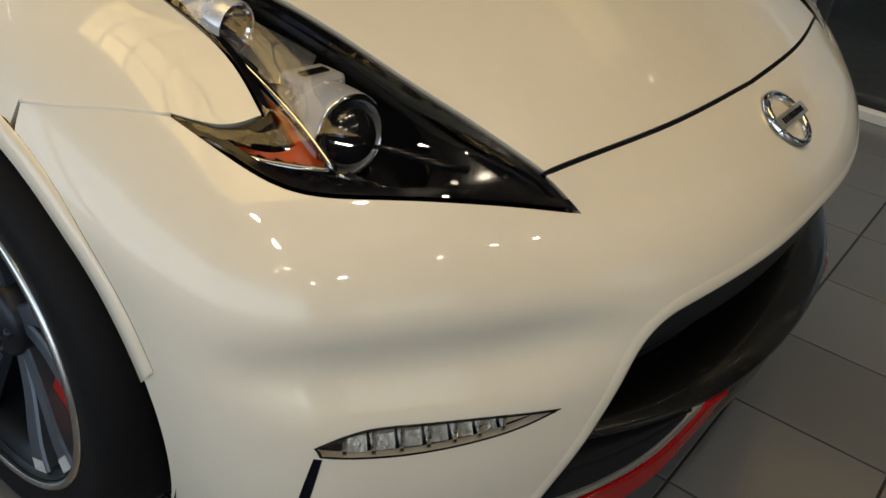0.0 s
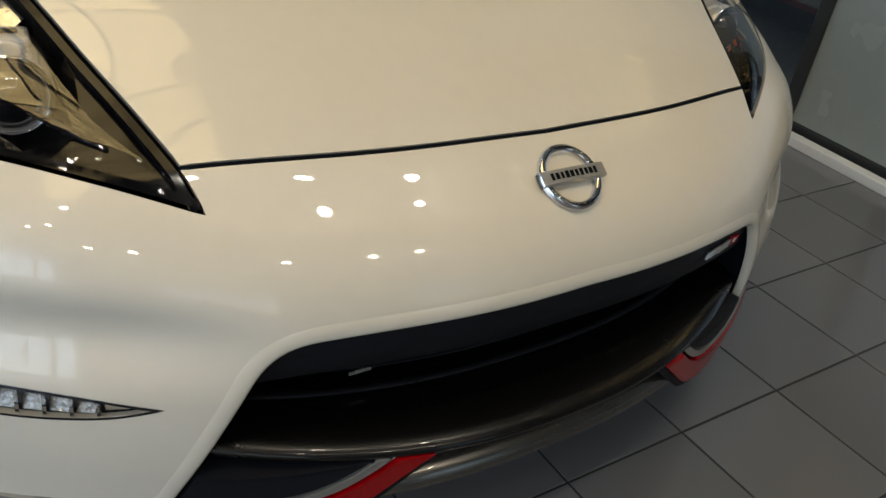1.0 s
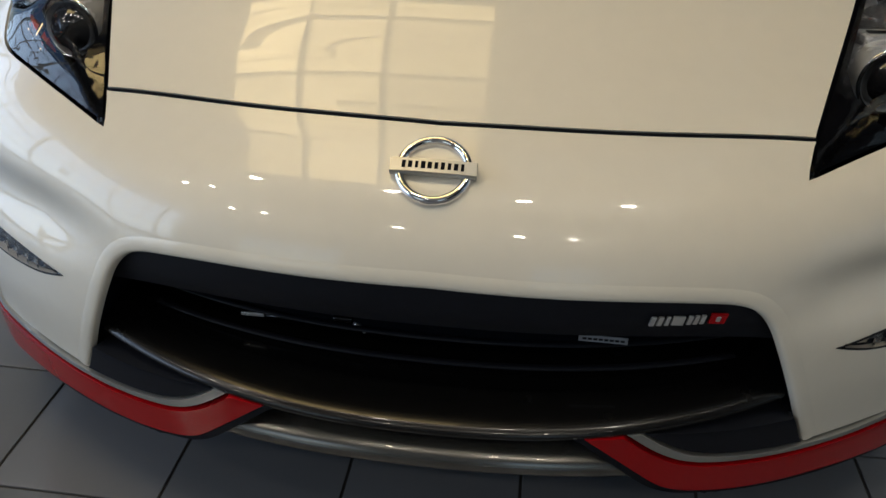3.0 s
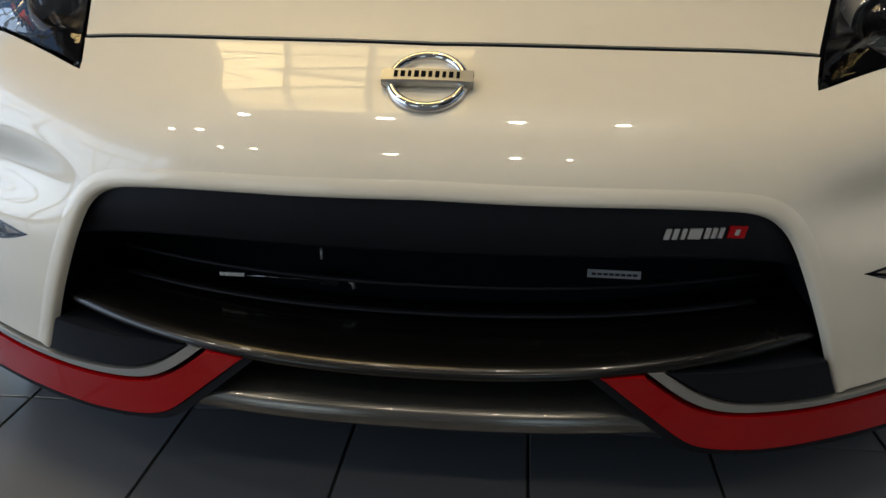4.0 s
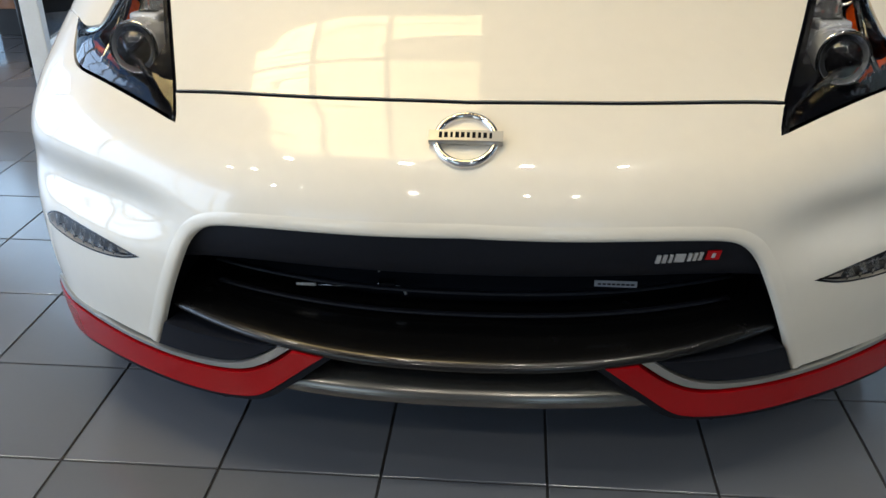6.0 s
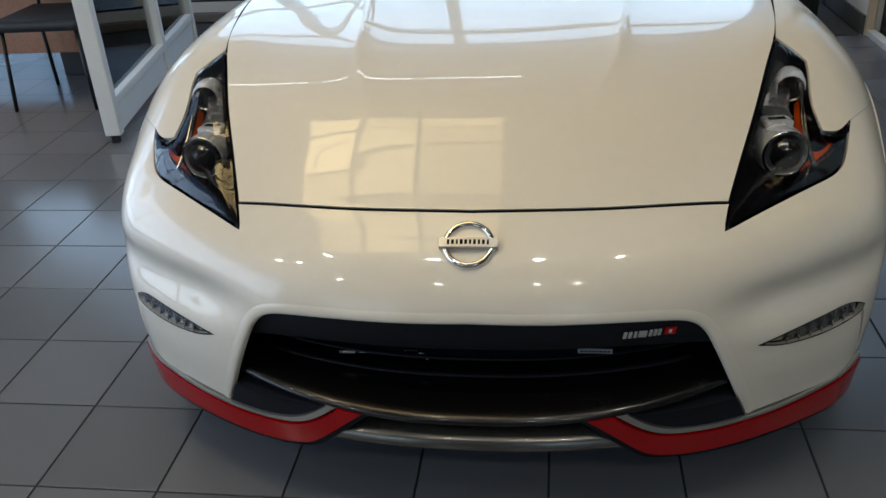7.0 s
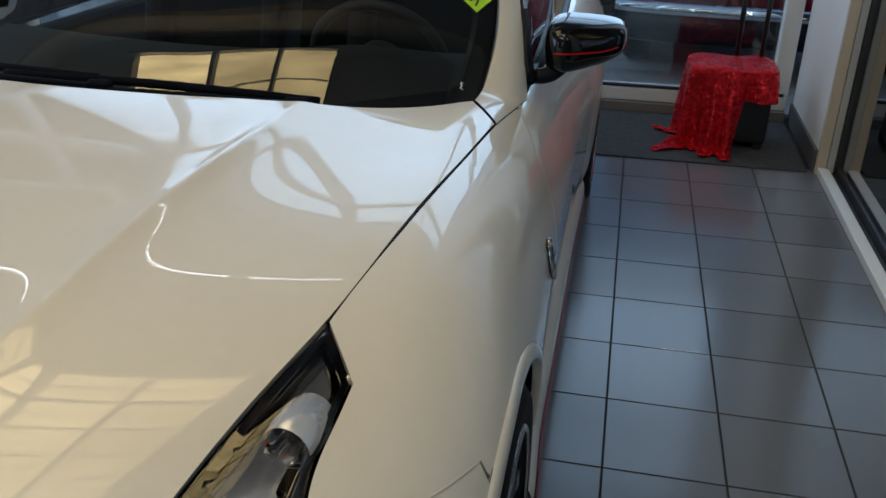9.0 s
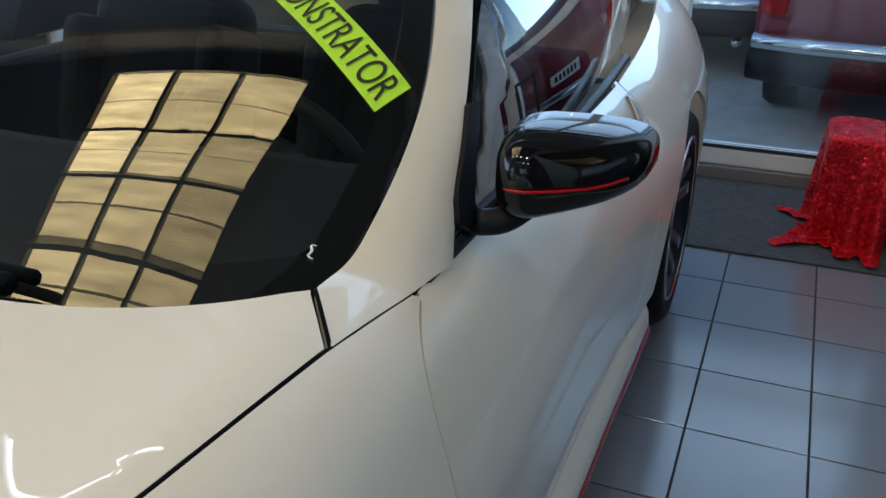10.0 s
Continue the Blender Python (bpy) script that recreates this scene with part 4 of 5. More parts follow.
def emblem():
    """Chrome ring with a cross bar; the bar's lettering is drawn as plain strokes."""
    e = thing("emblem")
    e.parent = car
    tagged(e, "round chrome maker's emblem with a cross bar")
    p, n = on_nose(0.0, 0.632)
    q = n.to_track_quat("Z", "Y").to_matrix()
    m = Matrix.Translation(p + n * 0.002 + Vector((-0.002, 0, 0))) @ q.to_4x4() @ Matrix.Diagonal((0.95, 0.95, 1, 1))
    a = np.linspace(0, 2 * np.pi, 48, endpoint=False)
    sec = [(0.0535, 0.0), (0.0525, 0.006), (0.0485, 0.009), (0.0435, 0.008), (0.0405, 0.003), (0.0405, -0.004)]
    sheet("ring", [[(r * math.cos(t), r * math.sin(t) * 0.98, h) for t in a] for r, h in sec], CHROME, e, closed_v=True).data.transform(m)
    bar = []
    for x in np.linspace(-0.0585, 0.0585, 9):
        c = 0.011 - 0.5 * x * x
        bar.append([(x, y, h + c) for y, h in ((-0.0105, -0.008), (-0.0115, 0.0), (-0.010, 0.003), (0.010, 0.003), (0.0115, 0.0), (0.0105, -0.008))])
    b = sheet("cross_bar", bar, SILVER, e, closed_v=True, smooth=False)
    b.data.transform(m)
    for k, wide in enumerate((0.0048, 0.0056, 0.0040, 0.0060, 0.0058, 0.0048, 0.0052, 0.0046, 0.0056, 0.0042)):
        x = -0.040 + 0.0088 * k
        block("stroke", (wide, 0.0095 if k % 3 else 0.0105, 0.0010), m @ pose(x, 0, 0.0146 - 0.5 * x * x), BLACK_DEEP, b, 0)


def small_badge():
    """Silver and red marks on the grille panel, as plain shapes."""
    g = thing("grille_badge")
    g.parent = car
    tagged(g, "small silver and red grille badge")
    def bar(name, x0, wide, z, high, material, proud=0.0):
        x = x0 + wide / 2
        turn = pose(x, plan(x) + 0.0012 - proud, z, 0, 0, math.degrees(math.atan2(0.12, 1.0)))
        ob = block(name, (wide, 0.004, high), turn, material, g, 0.0008)
        for v in ob.data.vertices:
            v.co.x += 0.22 * (v.co.z - z)
    for x0, wide in ((0.2890, 0.0068), (0.2985, 0.0068), (0.3088, 0.0056), (0.3175, 0.0160), (0.3375, 0.0062), (0.3460, 0.0062), (0.3545, 0.0062)):
        bar("mark", x0, wide, 0.4715, 0.0135, SATIN_SILVER)
    bar("red_mark", 0.3670, 0.0215, 0.4715, 0.0155, RED)
    bar("mark", 0.3750, 0.0055, 0.4715, 0.0075, SATIN_SILVER, 0.0012)


emblem()
small_badge()
LABEL_GREY = mat("grey_printed_label", (0.26, 0.27, 0.29), 0.5, vary=0.1)
tag_y = plan(0.24) + 0.066
block("grille_label", (0.068, 0.002, 0.011), pose(0.2405, tag_y, 0.3965), LABEL_GREY, car, 0.0005, "small silver label behind the grille")
for k in range(8):
    block("label_bar", (0.0055, 0.0012, 0.0026), pose(0.2145 + 0.0075 * k, tag_y - 0.0018, 0.3965), BLACK_SATIN, car, 0)

# radiator hardware seen between the bars
block("hose_tag", (0.035, 0.003, 0.0055), pose(-0.2765, 0.118, 0.3555), SATIN_SILVER, car, 0.0008, "small silver tag behind the grille")
tube("hose_rod", [(-0.259, 0.120, 0.3545), (-0.21, 0.121, 0.3530), (-0.150, 0.120, 0.3520)], 0.0026, BLACK_GLOSS, car, 6)
tube("hose_hook", [(-0.122, 0.117, 0.3570), (-0.112, 0.114, 0.3565), (-0.106, 0.113, 0.3520), (-0.104, 0.113, 0.3450)], 0.0026, SATIN_SILVER, car, 6)
block("bracket", (0.03, 0.02, 0.018), pose(-0.140, 0.135, 0.3500), BLACK_GLOSS, car, 0.003)
tube("sensor_wire", [(-0.150, 0.118, 0.4000), (-0.1495, 0.118, 0.3840)], 0.0018, SATIN_SILVER, car, 6)
# arch strips, sills and side badges
for sign in (1, -1):
    a0 = beside(arch(WHEEL_F, 165, 8, ARCH + 0.001, 50), 0.012)
    n = len(a0)
    a1 = beside(arch(WHEEL_F, 162, 8, ARCH + 0.030, 50), 0.012)
    a1 = np.stack([np.interp(np.linspace(0, 1, n), np.linspace(0, 1, len(a1)), a1[:, i]) for i in range(2)], 1)
    g = []
    for k, off in ((0.0, -0.006), (0.03, 0.001), (0.10, 0.0035), (0.55, 0.0040), (0.93, 0.0030), (1.0, -0.002)):
        q = a0 * (1 - k) + a1 * k
        o, w, far = from_flank(sign)(q)
        p = cast(body, o, w, far)
        g.append(p + normals(body, p) * off)
    sheet("arch_strip", g, PAINT, car, label="pearl white wheel arch strip")
    # thin black rod on the strip's outer edge, drawn as the groove's shade
    tube("arch_groove_shade", g[-1] + (g[-1] - g[-2]) * 0.15 + np.array((sign * 0.0022, 0, 0)), 0.0008, BLACK_SATIN, car, 6)
    prof = [(-0.030, 0.34), (-0.020, 0.30), (-0.011, 0.265), (0.0, 0.243), (0.010, 0.225), (0.018, 0.205), (0.022, 0.168), (0.020, 0.140), (0.0, 0.128), (-0.1, 0.128)]
    yy = np.linspace(1.17, 2.96, 40)
    fl = lambda y: 0.876 + 0.006 * float(step(2.4, 2.95, y)) + 0.014 * (1 - float(step(1.17, 1.5, y)))
    sheet("side_skirt", [[(sign * (fl(y) + a), y, z) for a, z in prof] for y in yy], PAINT, car, label="pearl white side skirt")
    sheet("skirt_red_line", [[(sign * (fl(y) + a), y, z) for a, z in ((0.0235, 0.163), (0.028, 0.152), (0.027, 0.138), (0.020, 0.130))] for y in yy], RED, car, label="red line along the skirt")
    o, w, far = from_flank(sign)(np.array([[1.372, 0.4 * math.atan2(0.15, 0.40)]]))
    p = cast(body, o, w, far)[0]
    n = Vector(normals(body, np.array([p]))[0])
    badge = thing("side_badge")
    badge.parent = car
    tagged(badge, "oval black side badge with a silver mark")
    m = Matrix.Translation(Vector(p) + n * 0.002) @ n.to_track_quat("X", "Z").to_matrix().to_4x4()
    lathe("disc", [(0.036, -0.002), (0.036, 0.004), (0.031, 0.006), (0.001, 0.0065)], BLACK_GLOSS, badge, m @ Matrix.Diagonal((1, 0.62, 1.25, 1)), 32)
    lathe("ring", [(0.037, 0.002), (0.0375, 0.0065), (0.034, 0.0075), (0.032, 0.005)], CHROME, badge, m @ Matrix.Diagonal((1, 0.62, 1.25, 1)), 32)
    for k, (dy, dz, rot, ln) in enumerate(((0, 0.018, 20, 0.024), (0, 0.0, -38, 0.040), (0, -0.018, 20, 0.024))):
        block("mark", (0.003, ln * 0.75, 0.005), m @ pose(0.0075, dy, dz, rot, 0, 0), CHROME, badge, 0.001)


# ---- door mirrors ----
def door_mirror(sign):
    mir = thing("door_mirror")
    mir.parent = car
    tagged(mir, "gloss black door mirror with a red line")
    m = Matrix.Diagonal((sign, 1, 1, 1))
    g = []
    for u in np.linspace(0, 1, 15):
        row = []
        for v in np.linspace(0, 2 * np.pi, 28, endpoint=False):
            c, s_ = math.cos(v), math.sin(v)
            cx, cz = (abs(c) ** 0.58) * (1 if c > 0 else -1), (abs(s_) ** 0.62) * (1 if s_ > 0 else -1)
            r = math.sin(u * math.pi / 2) ** 0.62
            x = 0.905 + 0.098 * cx * r
            z = 0.962 + (0.061 - 0.017 * cx) * cz * r + 0.003 * cx
            y = 1.855 + 0.115 * (1 - math.cos(u * math.pi / 2)) + 0.055 * cx * r + (0.03 if u > 0.999 else 0)
            row.append((x, y, z))
        g.append(row)
    sheet("shell", g, MIRROR_BLACK, mir, closed_v=True).data.transform(m)
    glassface = [[(0.905 + (p[0] - 0.905) * k, p[1] + 0.002 - 0.008 * (1 - k), 0.962 + (p[2] - 0.962) * k) for p in g[-1]] for k in (0.97, 0.5, 0.01)]
    sheet("mirror_glass", glassface, CHROME, mir, closed_v=True).data.transform(m)
    # red line across the front of the shell
    line = []
    for a in np.linspace(-1, 1, 25):
        x = 0.905 + 0.093 * a
        best = min((p for row in g for p in row), key=lambda p: (p[0] - x) ** 2 * 4 + (p[2] - (0.957 + 0.005 * a * a * a)) ** 2 * 30 + (0.002 if p[1] > 2.0 else 0))
        line.append((x, best[1] - 0.003, 0.957 + 0.005 * a * a * a))
    yy_ = np.convolve(np.pad([p[1] for p in line], 3, "edge"), np.ones(7) / 7, "valid")
    line = [(p[0], yy_[k] - 0.002, p[2]) for k, p in enumerate(line)][3:-2]
    tube("red_line", line, 0.0023, RED, mir, 6, flat=1.0).data.transform(m)
    arm = spline([(0.795, 1.85, 0.896), (0.825, 1.865, 0.898), (0.850, 1.89, 0.912), (0.872, 1.915, 0.936)], 0.01)
    tube("arm", arm, np.linspace(0.019, 0.021, len(arm)), BLACK_SATIN, mir, 10).data.transform(m)
    sail = closed(cabin_side([(1.808, 0.906), (1.825, 0.934), (1.862, 0.968), (1.939, 1.033)]), cabin_side([(1.939, 1.033), (1.965, 1.030)]), cabin_side([(1.965, 1.030), (1.93, 0.998), (1.876, 0.942), (1.866, 0.908), (1.90, 0.899), (1.97, 0.897)]), cabin_side([(1.97, 0.897), (1.97, 0.872)]), cabin_side([(1.97, 0.872), (1.90, 0.874), (1.85, 0.880), (1.808, 0.906)]))
    panel("foot", sail if sign > 0 else sail[::-1], from_flank(sign), BLACK_SATIN, mir, skin=cabin, grid=0.012, off=0.010, deep=0.02, gap=0.0)


for sign in (1, -1):
    door_mirror(sign)
    tube("belt_trim", [(sign * x, y, z) for x, y, z in ((0.785, 1.84, 0.885), (0.795, 2.2, 0.888), (0.798, 2.6, 0.90), (0.79, 2.88, 0.912))], 0.012, BLACK_SATIN, car, 8, "black belt moulding", flat=0.8)


# bright pull handles at the doors' rear edge
for sign in (1, -1):
    o, w, far = from_side(sign)(spline([(2.790, 0.842), (2.776, 0.81), (2.769, 0.775), (2.770, 0.755)], 0.01))
    p = cast(body, o, w, far)
    lift = 0.001 + 0.007 * np.sin(np.linspace(0, np.pi, len(p))) ** 0.6
    tube("door_handle", p + normals(body, p) * lift[:, None], np.linspace(0.008, 0.015, len(p)), SATIN_SILVER, car, 10, "satin silver upright door handle", flat=0.6)

# ---- wipers and sticker ----
def wiper(points, tip):
    wp = thing("wiper")
    wp.parent = car
    tagged(wp, "black wiper resting along the windscreen")
    arm = place(points, 0.036, cabin)
    tube("arm", spline(arm, 0.02), np.linspace(0.013, 0.010, len(spline(arm, 0.02))), BLACK_DEEP, wp, 8, flat=0.6)
    lathe("pivot", [(0.016, -0.03), (0.016, 0.008), (0.009, 0.013), (0.001, 0.014)], BLACK_SATIN, wp, Matrix.Translation(arm[0]) @ pose(0, 0, 0, 0, -90, 0), 16)
    block("arm_cap", (0.055, 0.026, 0.024), Matrix.Translation(arm[-1]) @ pose(0, 0, 0, 20, 0, 8), BLACK_DEEP, wp, 0.008)
    blade = place(tip, 0.026, cabin)
    tube("blade", spline(blade, 0.02), 0.008, BLACK_DEEP, wp, 6, flat=1.3)


wiper([(-0.45, 1.468), (0.0, 1.446), (0.34, 1.464)], [(-0.36, 1.494), (0.0, 1.474), (0.380, 1.486)])
wiper([(-0.60, 1.552), (-0.35, 1.476), (-0.10, 1.453)], [(-0.62, 1.584), (-0.35, 1.506), (-0.12, 1.480)])
sheet("cowl_panel", [place([(x, 1.318 + 0.50 * x * x + k) for x in np.linspace(-0.66, 0.66, 31)], -0.02, cabin) for k in (0.0, 0.05, 0.12)], BLACK_SATIN, car, label="black plastic cowl below the windscreen")

STICKER = mat("fluorescent_yellow_green_vinyl", (0.50, 0.85, 0.02), 0.45, vary=0.05)
INK = mat("black_print", (0.012, 0.014, 0.008), 0.5)
U0, U1 = np.array((0.3745, 2.0105)), np.array((0.664, 1.8635))
along_u = (U1 - U0) / np.linalg.norm(U1 - U0)
across = np.array((-along_u[1], along_u[0]))
LEN = float(np.linalg.norm(U1 - U0))
sticker = sheet("windscreen_sticker", [place([U0 + along_u * LEN * k + across * h for k in np.linspace(0, 1, 24)], 0.0025, cabin) for h in (-0.032, -0.011, 0.011, 0.032)], STICKER, car, label="bright yellow-green demonstrator sticker")
text = bpy.data.curves.new("word", "FONT")
text.body, text.size, text.shear = "DEMONSTRATOR", 0.066, 0.12
tmp = bpy.data.objects.new("word", text)
scene.collection.objects.link(tmp)
bpy.context.view_layer.update()
word = bpy.data.meshes.new_from_object(tmp.evaluated_get(bpy.context.evaluated_depsgraph_get()))
bpy.data.objects.remove(tmp)
co = np.array([v.co[:] for v in word.vertices])
lo, hi = co.min(0), co.max(0)
uu = (co[:, 0] - lo[0]) / (hi[0] - lo[0])
vv = (co[:, 1] - lo[1]) / (hi[1] - lo[1]) - 0.5
spot = place([U0 + along_u * LEN * (0.03 + 0.94 * a) + across * 0.046 * b for a, b in zip(uu, vv)], 0.0045, cabin)
word.vertices.foreach_set("co", spot.ravel())
word.materials.clear()
word.materials.append(INK)
attach("lettering", word, sticker, "black capital lettering")
mark = place([(0.6585, 1.6375), (0.6515, 1.6385), (0.6535, 1.6445), (0.6500, 1.6505), (0.6560, 1.6525)], 0.003, cabin)
tube("corner_mark", spline(mark, 0.003), 0.0018, FRAME_MARK, car, 6, "small white mark on the glass", flat=0.3)


# ---- cabin ----
CLOTH = mat("black_seat_cloth", (0.014, 0.014, 0.015), 0.9, vary=0.3, scale=40, bump=0.2, bump_scale=500)
dash = []
for y, z, w_ in ((1.44, 0.84, 0.52), (1.52, 0.885, 0.60), (1.65, 0.915, 0.66), (1.82, 0.925, 0.68), (1.90, 0.905, 0.68), (1.93, 0.84, 0.66), (1.93, 0.60, 0.64)):
    dash.append([(w_ * a, y + 0.10 * a * a, z + (0.02 * math.exp(-(((w_ * a - 0.36) / 0.16) ** 2)) if 1.6 < y < 1.92 else 0)) for a in np.linspace(-1, 1, 25)])
sheet("dashboard", dash, TRIM_DARK, car, label="black dashboard")
for sx in (0.36, -0.36):
    seat = thing("seat")
    seat.parent = car
    tagged(seat, "black bucket seat with tall backrest")
    block("cushion", (0.48, 0.50, 0.16), pose(sx, 2.28, 0.42, 6), CLOTH, seat, 0.06, segments=4)
    block("backrest", (0.46, 0.16, 0.60), pose(sx, 2.62, 0.74, -18), CLOTH, seat, 0.07, segments=4)
    block("headrest", (0.27, 0.12, 0.20), pose(sx, 2.74, 1.08, -14), CLOTH, seat, 0.05, segments=4)
    for s in (-1, 1):
        block("bolster", (0.09, 0.20, 0.50), pose(sx + s * 0.21, 2.56, 0.72, -18), CLOTH, seat, 0.04, segments=3)
wheel_m = pose(0.36, 2.02, 0.86, 0, 0, 0) @ pose(0, 0, 0, 0, 0, 90) @ pose(0, 0, 0, 0, -24, 0)
steer = thing("steering_wheel")
steer.parent = car
lathe("rim", [(0.180 + 0.015 * math.cos(a), 0.015 * math.sin(a)) for a in np.linspace(0, 2 * np.pi, 12, endpoint=False)], TRIM_DARK, steer, wheel_m, 48, closed=True)
lathe("hub", [(0.065, -0.02), (0.060, 0.02), (0.001, 0.025)], TRIM_DARK, steer, wheel_m, 24)
for a in (0, 180, 270):
    block("spoke", (0.012, 0.12, 0.035), wheel_m @ pose(0, 0, 0, a, 0, 0) @ pose(0, 0.115, 0), TRIM_DARK, steer, 0.004)
block("cabin_floor", (1.5, 2.3, 0.05), pose(0, 2.6, 0.30), TRIM_DARK, car, 0.01)
block("rear_trim", (1.3, 0.1, 0.5), pose(0, 3.15, 0.62, 10), TRIM_DARK, car, 0.03)
for sign in (1, -1):
    block("door_trim", (0.06, 1.1, 0.5), pose(sign * 0.755, 2.25, 0.62), TRIM_DARK, car, 0.02)
    sheet("pillar_trim", [place(side_of(np.array([(x - k, y) for x, y in spline([(0.697, 1.66), (0.70, 1.80), (0.68, 1.94), (0.60, 2.17)], 0.04)]), 1) * (sign, 1), -0.02 - 0.02 * k * 20, cabin) for k in (0.0, 0.03, 0.05)], TRIM_DARK, car)
sheet("headlining", [[(x, y, float(roof_line(y)) - 0.05 - 0.12 * x * x) for x in np.linspace(-0.56, 0.56, 13)] for y in np.linspace(2.14, 3.1, 10)], TRIM_DARK, car)


# ---- showroom: floor, walls, ceiling ----
TILE, TX, TY = 0.3006, 1.352, 1.851
GROUT = mat("floor_grout", (0.018, 0.017, 0.016), 0.85, vary=0.2, scale=20)
WALL = mat("painted_wall", (0.84, 0.83, 0.80), 0.7, vary=0.03, bump=0.05)
CARPET = mat("charcoal_carpet", (0.055, 0.057, 0.060), 0.95, vary=0.6, scale=45, bump=0.5, bump_scale=350)

FRAME_DARK = mat("dark_aluminium_frame", (0.03, 0.032, 0.035), 0.35, vary=0.1)
BASE = mat("grey_skirting", (0.10, 0.10, 0.10), 0.6, vary=0.1)
CEIL_MAT = mat("ceiling_board", (0.11, 0.10, 0.09), 0.85, vary=0.04)
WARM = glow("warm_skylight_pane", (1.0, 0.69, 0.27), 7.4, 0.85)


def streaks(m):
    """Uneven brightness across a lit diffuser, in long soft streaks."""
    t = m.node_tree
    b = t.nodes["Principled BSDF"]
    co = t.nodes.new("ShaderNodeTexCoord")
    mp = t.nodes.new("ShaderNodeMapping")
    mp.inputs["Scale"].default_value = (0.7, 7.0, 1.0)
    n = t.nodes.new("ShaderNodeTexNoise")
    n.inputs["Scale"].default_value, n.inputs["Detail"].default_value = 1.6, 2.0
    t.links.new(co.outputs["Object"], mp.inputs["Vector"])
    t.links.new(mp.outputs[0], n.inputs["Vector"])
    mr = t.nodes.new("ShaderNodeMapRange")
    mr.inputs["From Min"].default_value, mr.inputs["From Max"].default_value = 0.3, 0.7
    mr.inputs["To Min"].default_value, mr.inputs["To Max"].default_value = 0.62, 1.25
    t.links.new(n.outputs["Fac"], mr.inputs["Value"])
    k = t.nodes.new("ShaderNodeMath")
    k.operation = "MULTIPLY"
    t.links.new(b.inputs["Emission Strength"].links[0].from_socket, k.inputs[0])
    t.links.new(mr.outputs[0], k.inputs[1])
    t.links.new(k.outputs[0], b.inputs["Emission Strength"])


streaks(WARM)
SPOT = glow("downlight_lens", (1.0, 0.86, 0.64), 190.0)
TUBE = glow("fluorescent_tube", (1.0, 0.97, 0.9), 12.0)


def tile_material():
    m = mat("grey_floor_tile", (0.136, 0.140, 0.151), 0.17, vary=0.015, scale=9, bump=0.0, spec=0.6)
    t = m.node_tree
    b = t.nodes["Principled BSDF"]
    src = b.inputs["Base Color"].links[0].from_socket
    t.links.remove(b.inputs["Roughness"].links[0])
    info = t.nodes.new("ShaderNodeObjectInfo")
    mr = t.nodes.new("ShaderNodeMapRange")
    mr.inputs["To Min"].default_value, mr.inputs["To Max"].default_value = 0.88, 1.08
    t.links.new(info.outputs["Random"], mr.inputs["Value"])
    mul = t.nodes.new("ShaderNodeMix")
    mul.data_type, mul.blend_type = "RGBA", "MULTIPLY"
    mul.inputs["Factor"].default_value = 1.0
    t.links.new(src, mul.inputs["A"])
    t.links.new(mr.outputs[0], mul.inputs["B"])
    t.links.new(mul.outputs["Result"], b.inputs["Base Color"])
    return m


TILE_MAT = tile_material()
floor = tagged(block("floor", (14, 12, 0.2), pose(-1, -1.1, -0.1035), GROUT, None, 0), "grey ceramic tile floor with dark joints", "floor", kind="structure")


def tile_mesh():
    bm = bmesh.new()
    bmesh.ops.create_cube(bm, size=1.0, matrix=Matrix.Diagonal((TILE - 0.0052, TILE - 0.0052, 0.004, 1)))
    bmesh.ops.bevel(bm, geom=[e for e in bm.edges if all(v.co.z > 0 for v in e.verts)], offset=0.0009, segments=1, affect="EDGES")
    me = bpy.data.meshes.new("tile")
    bm.to_mesh(me)
    bm.free()
    me.materials.append(TILE_MAT)
    return me


tagged(block("ceiling", (8.4, SOFFIT_Y + 6.2, 0.2), pose(-2.0, (SOFFIT_Y - 6.2) / 2, HIGH + 0.1), CEIL_MAT, None, 0), "dark painted tall ceiling", "ceiling", kind="structure")
tagged(block("ceiling_soffit", (8.4, 5.0 - SOFFIT_Y, 0.2), pose(-2.0, (SOFFIT_Y + 5.0) / 2, CEIL + 0.1), CEIL_MAT, None, 0), "dark painted low soffit by the rear window", "ceiling", kind="structure")
tagged(block("ceiling_next_room", (4.1, 12, 0.2), pose(4.05, -0.6, CEIL + 0.1), CEIL_MAT, None, 0), "dark ceiling of the next room", "ceiling", kind="structure")
UPPER = mat("upper_wall_paint", (0.30, 0.285, 0.26), 0.8, vary=0.05)
tagged(block("wall_upper_rear", (8.4, 0.16, HIGH - CEIL - 0.2), pose(-2.0, SOFFIT_Y + 0.08, (HIGH + CEIL + 0.2) / 2), UPPER, None, 0), "painted fascia above the low soffit", "wall", kind="structure")
tagged(block("wall_upper_left", (0.2, SOFFIT_Y + 6.0, HIGH - CEIL), pose(LEFT_X, (SOFFIT_Y - 6.0) / 2, (HIGH + CEIL) / 2), UPPER, None, 0), "painted wall above the window", "wall", kind="structure")
tagged(block("wall_upper_right", (0.12, SOFFIT_Y + 6.0, HIGH - CEIL - 0.2), pose(2.06, (SOFFIT_Y - 6.0) / 2, (HIGH + CEIL + 0.2) / 2), UPPER, None, 0), "painted wall above the glass partition", "wall", kind="structure")
GREY_WALL = mat("grey_painted_wall", (0.12, 0.115, 0.11), 0.7, vary=0.05)
wall_f = tagged(thing("wall_front"), "grey painted wall with two wide windows", "wall", kind="structure")
win_f = tagged(thing("window_front"), "wide showroom window with white frame", "window", kind="structure")
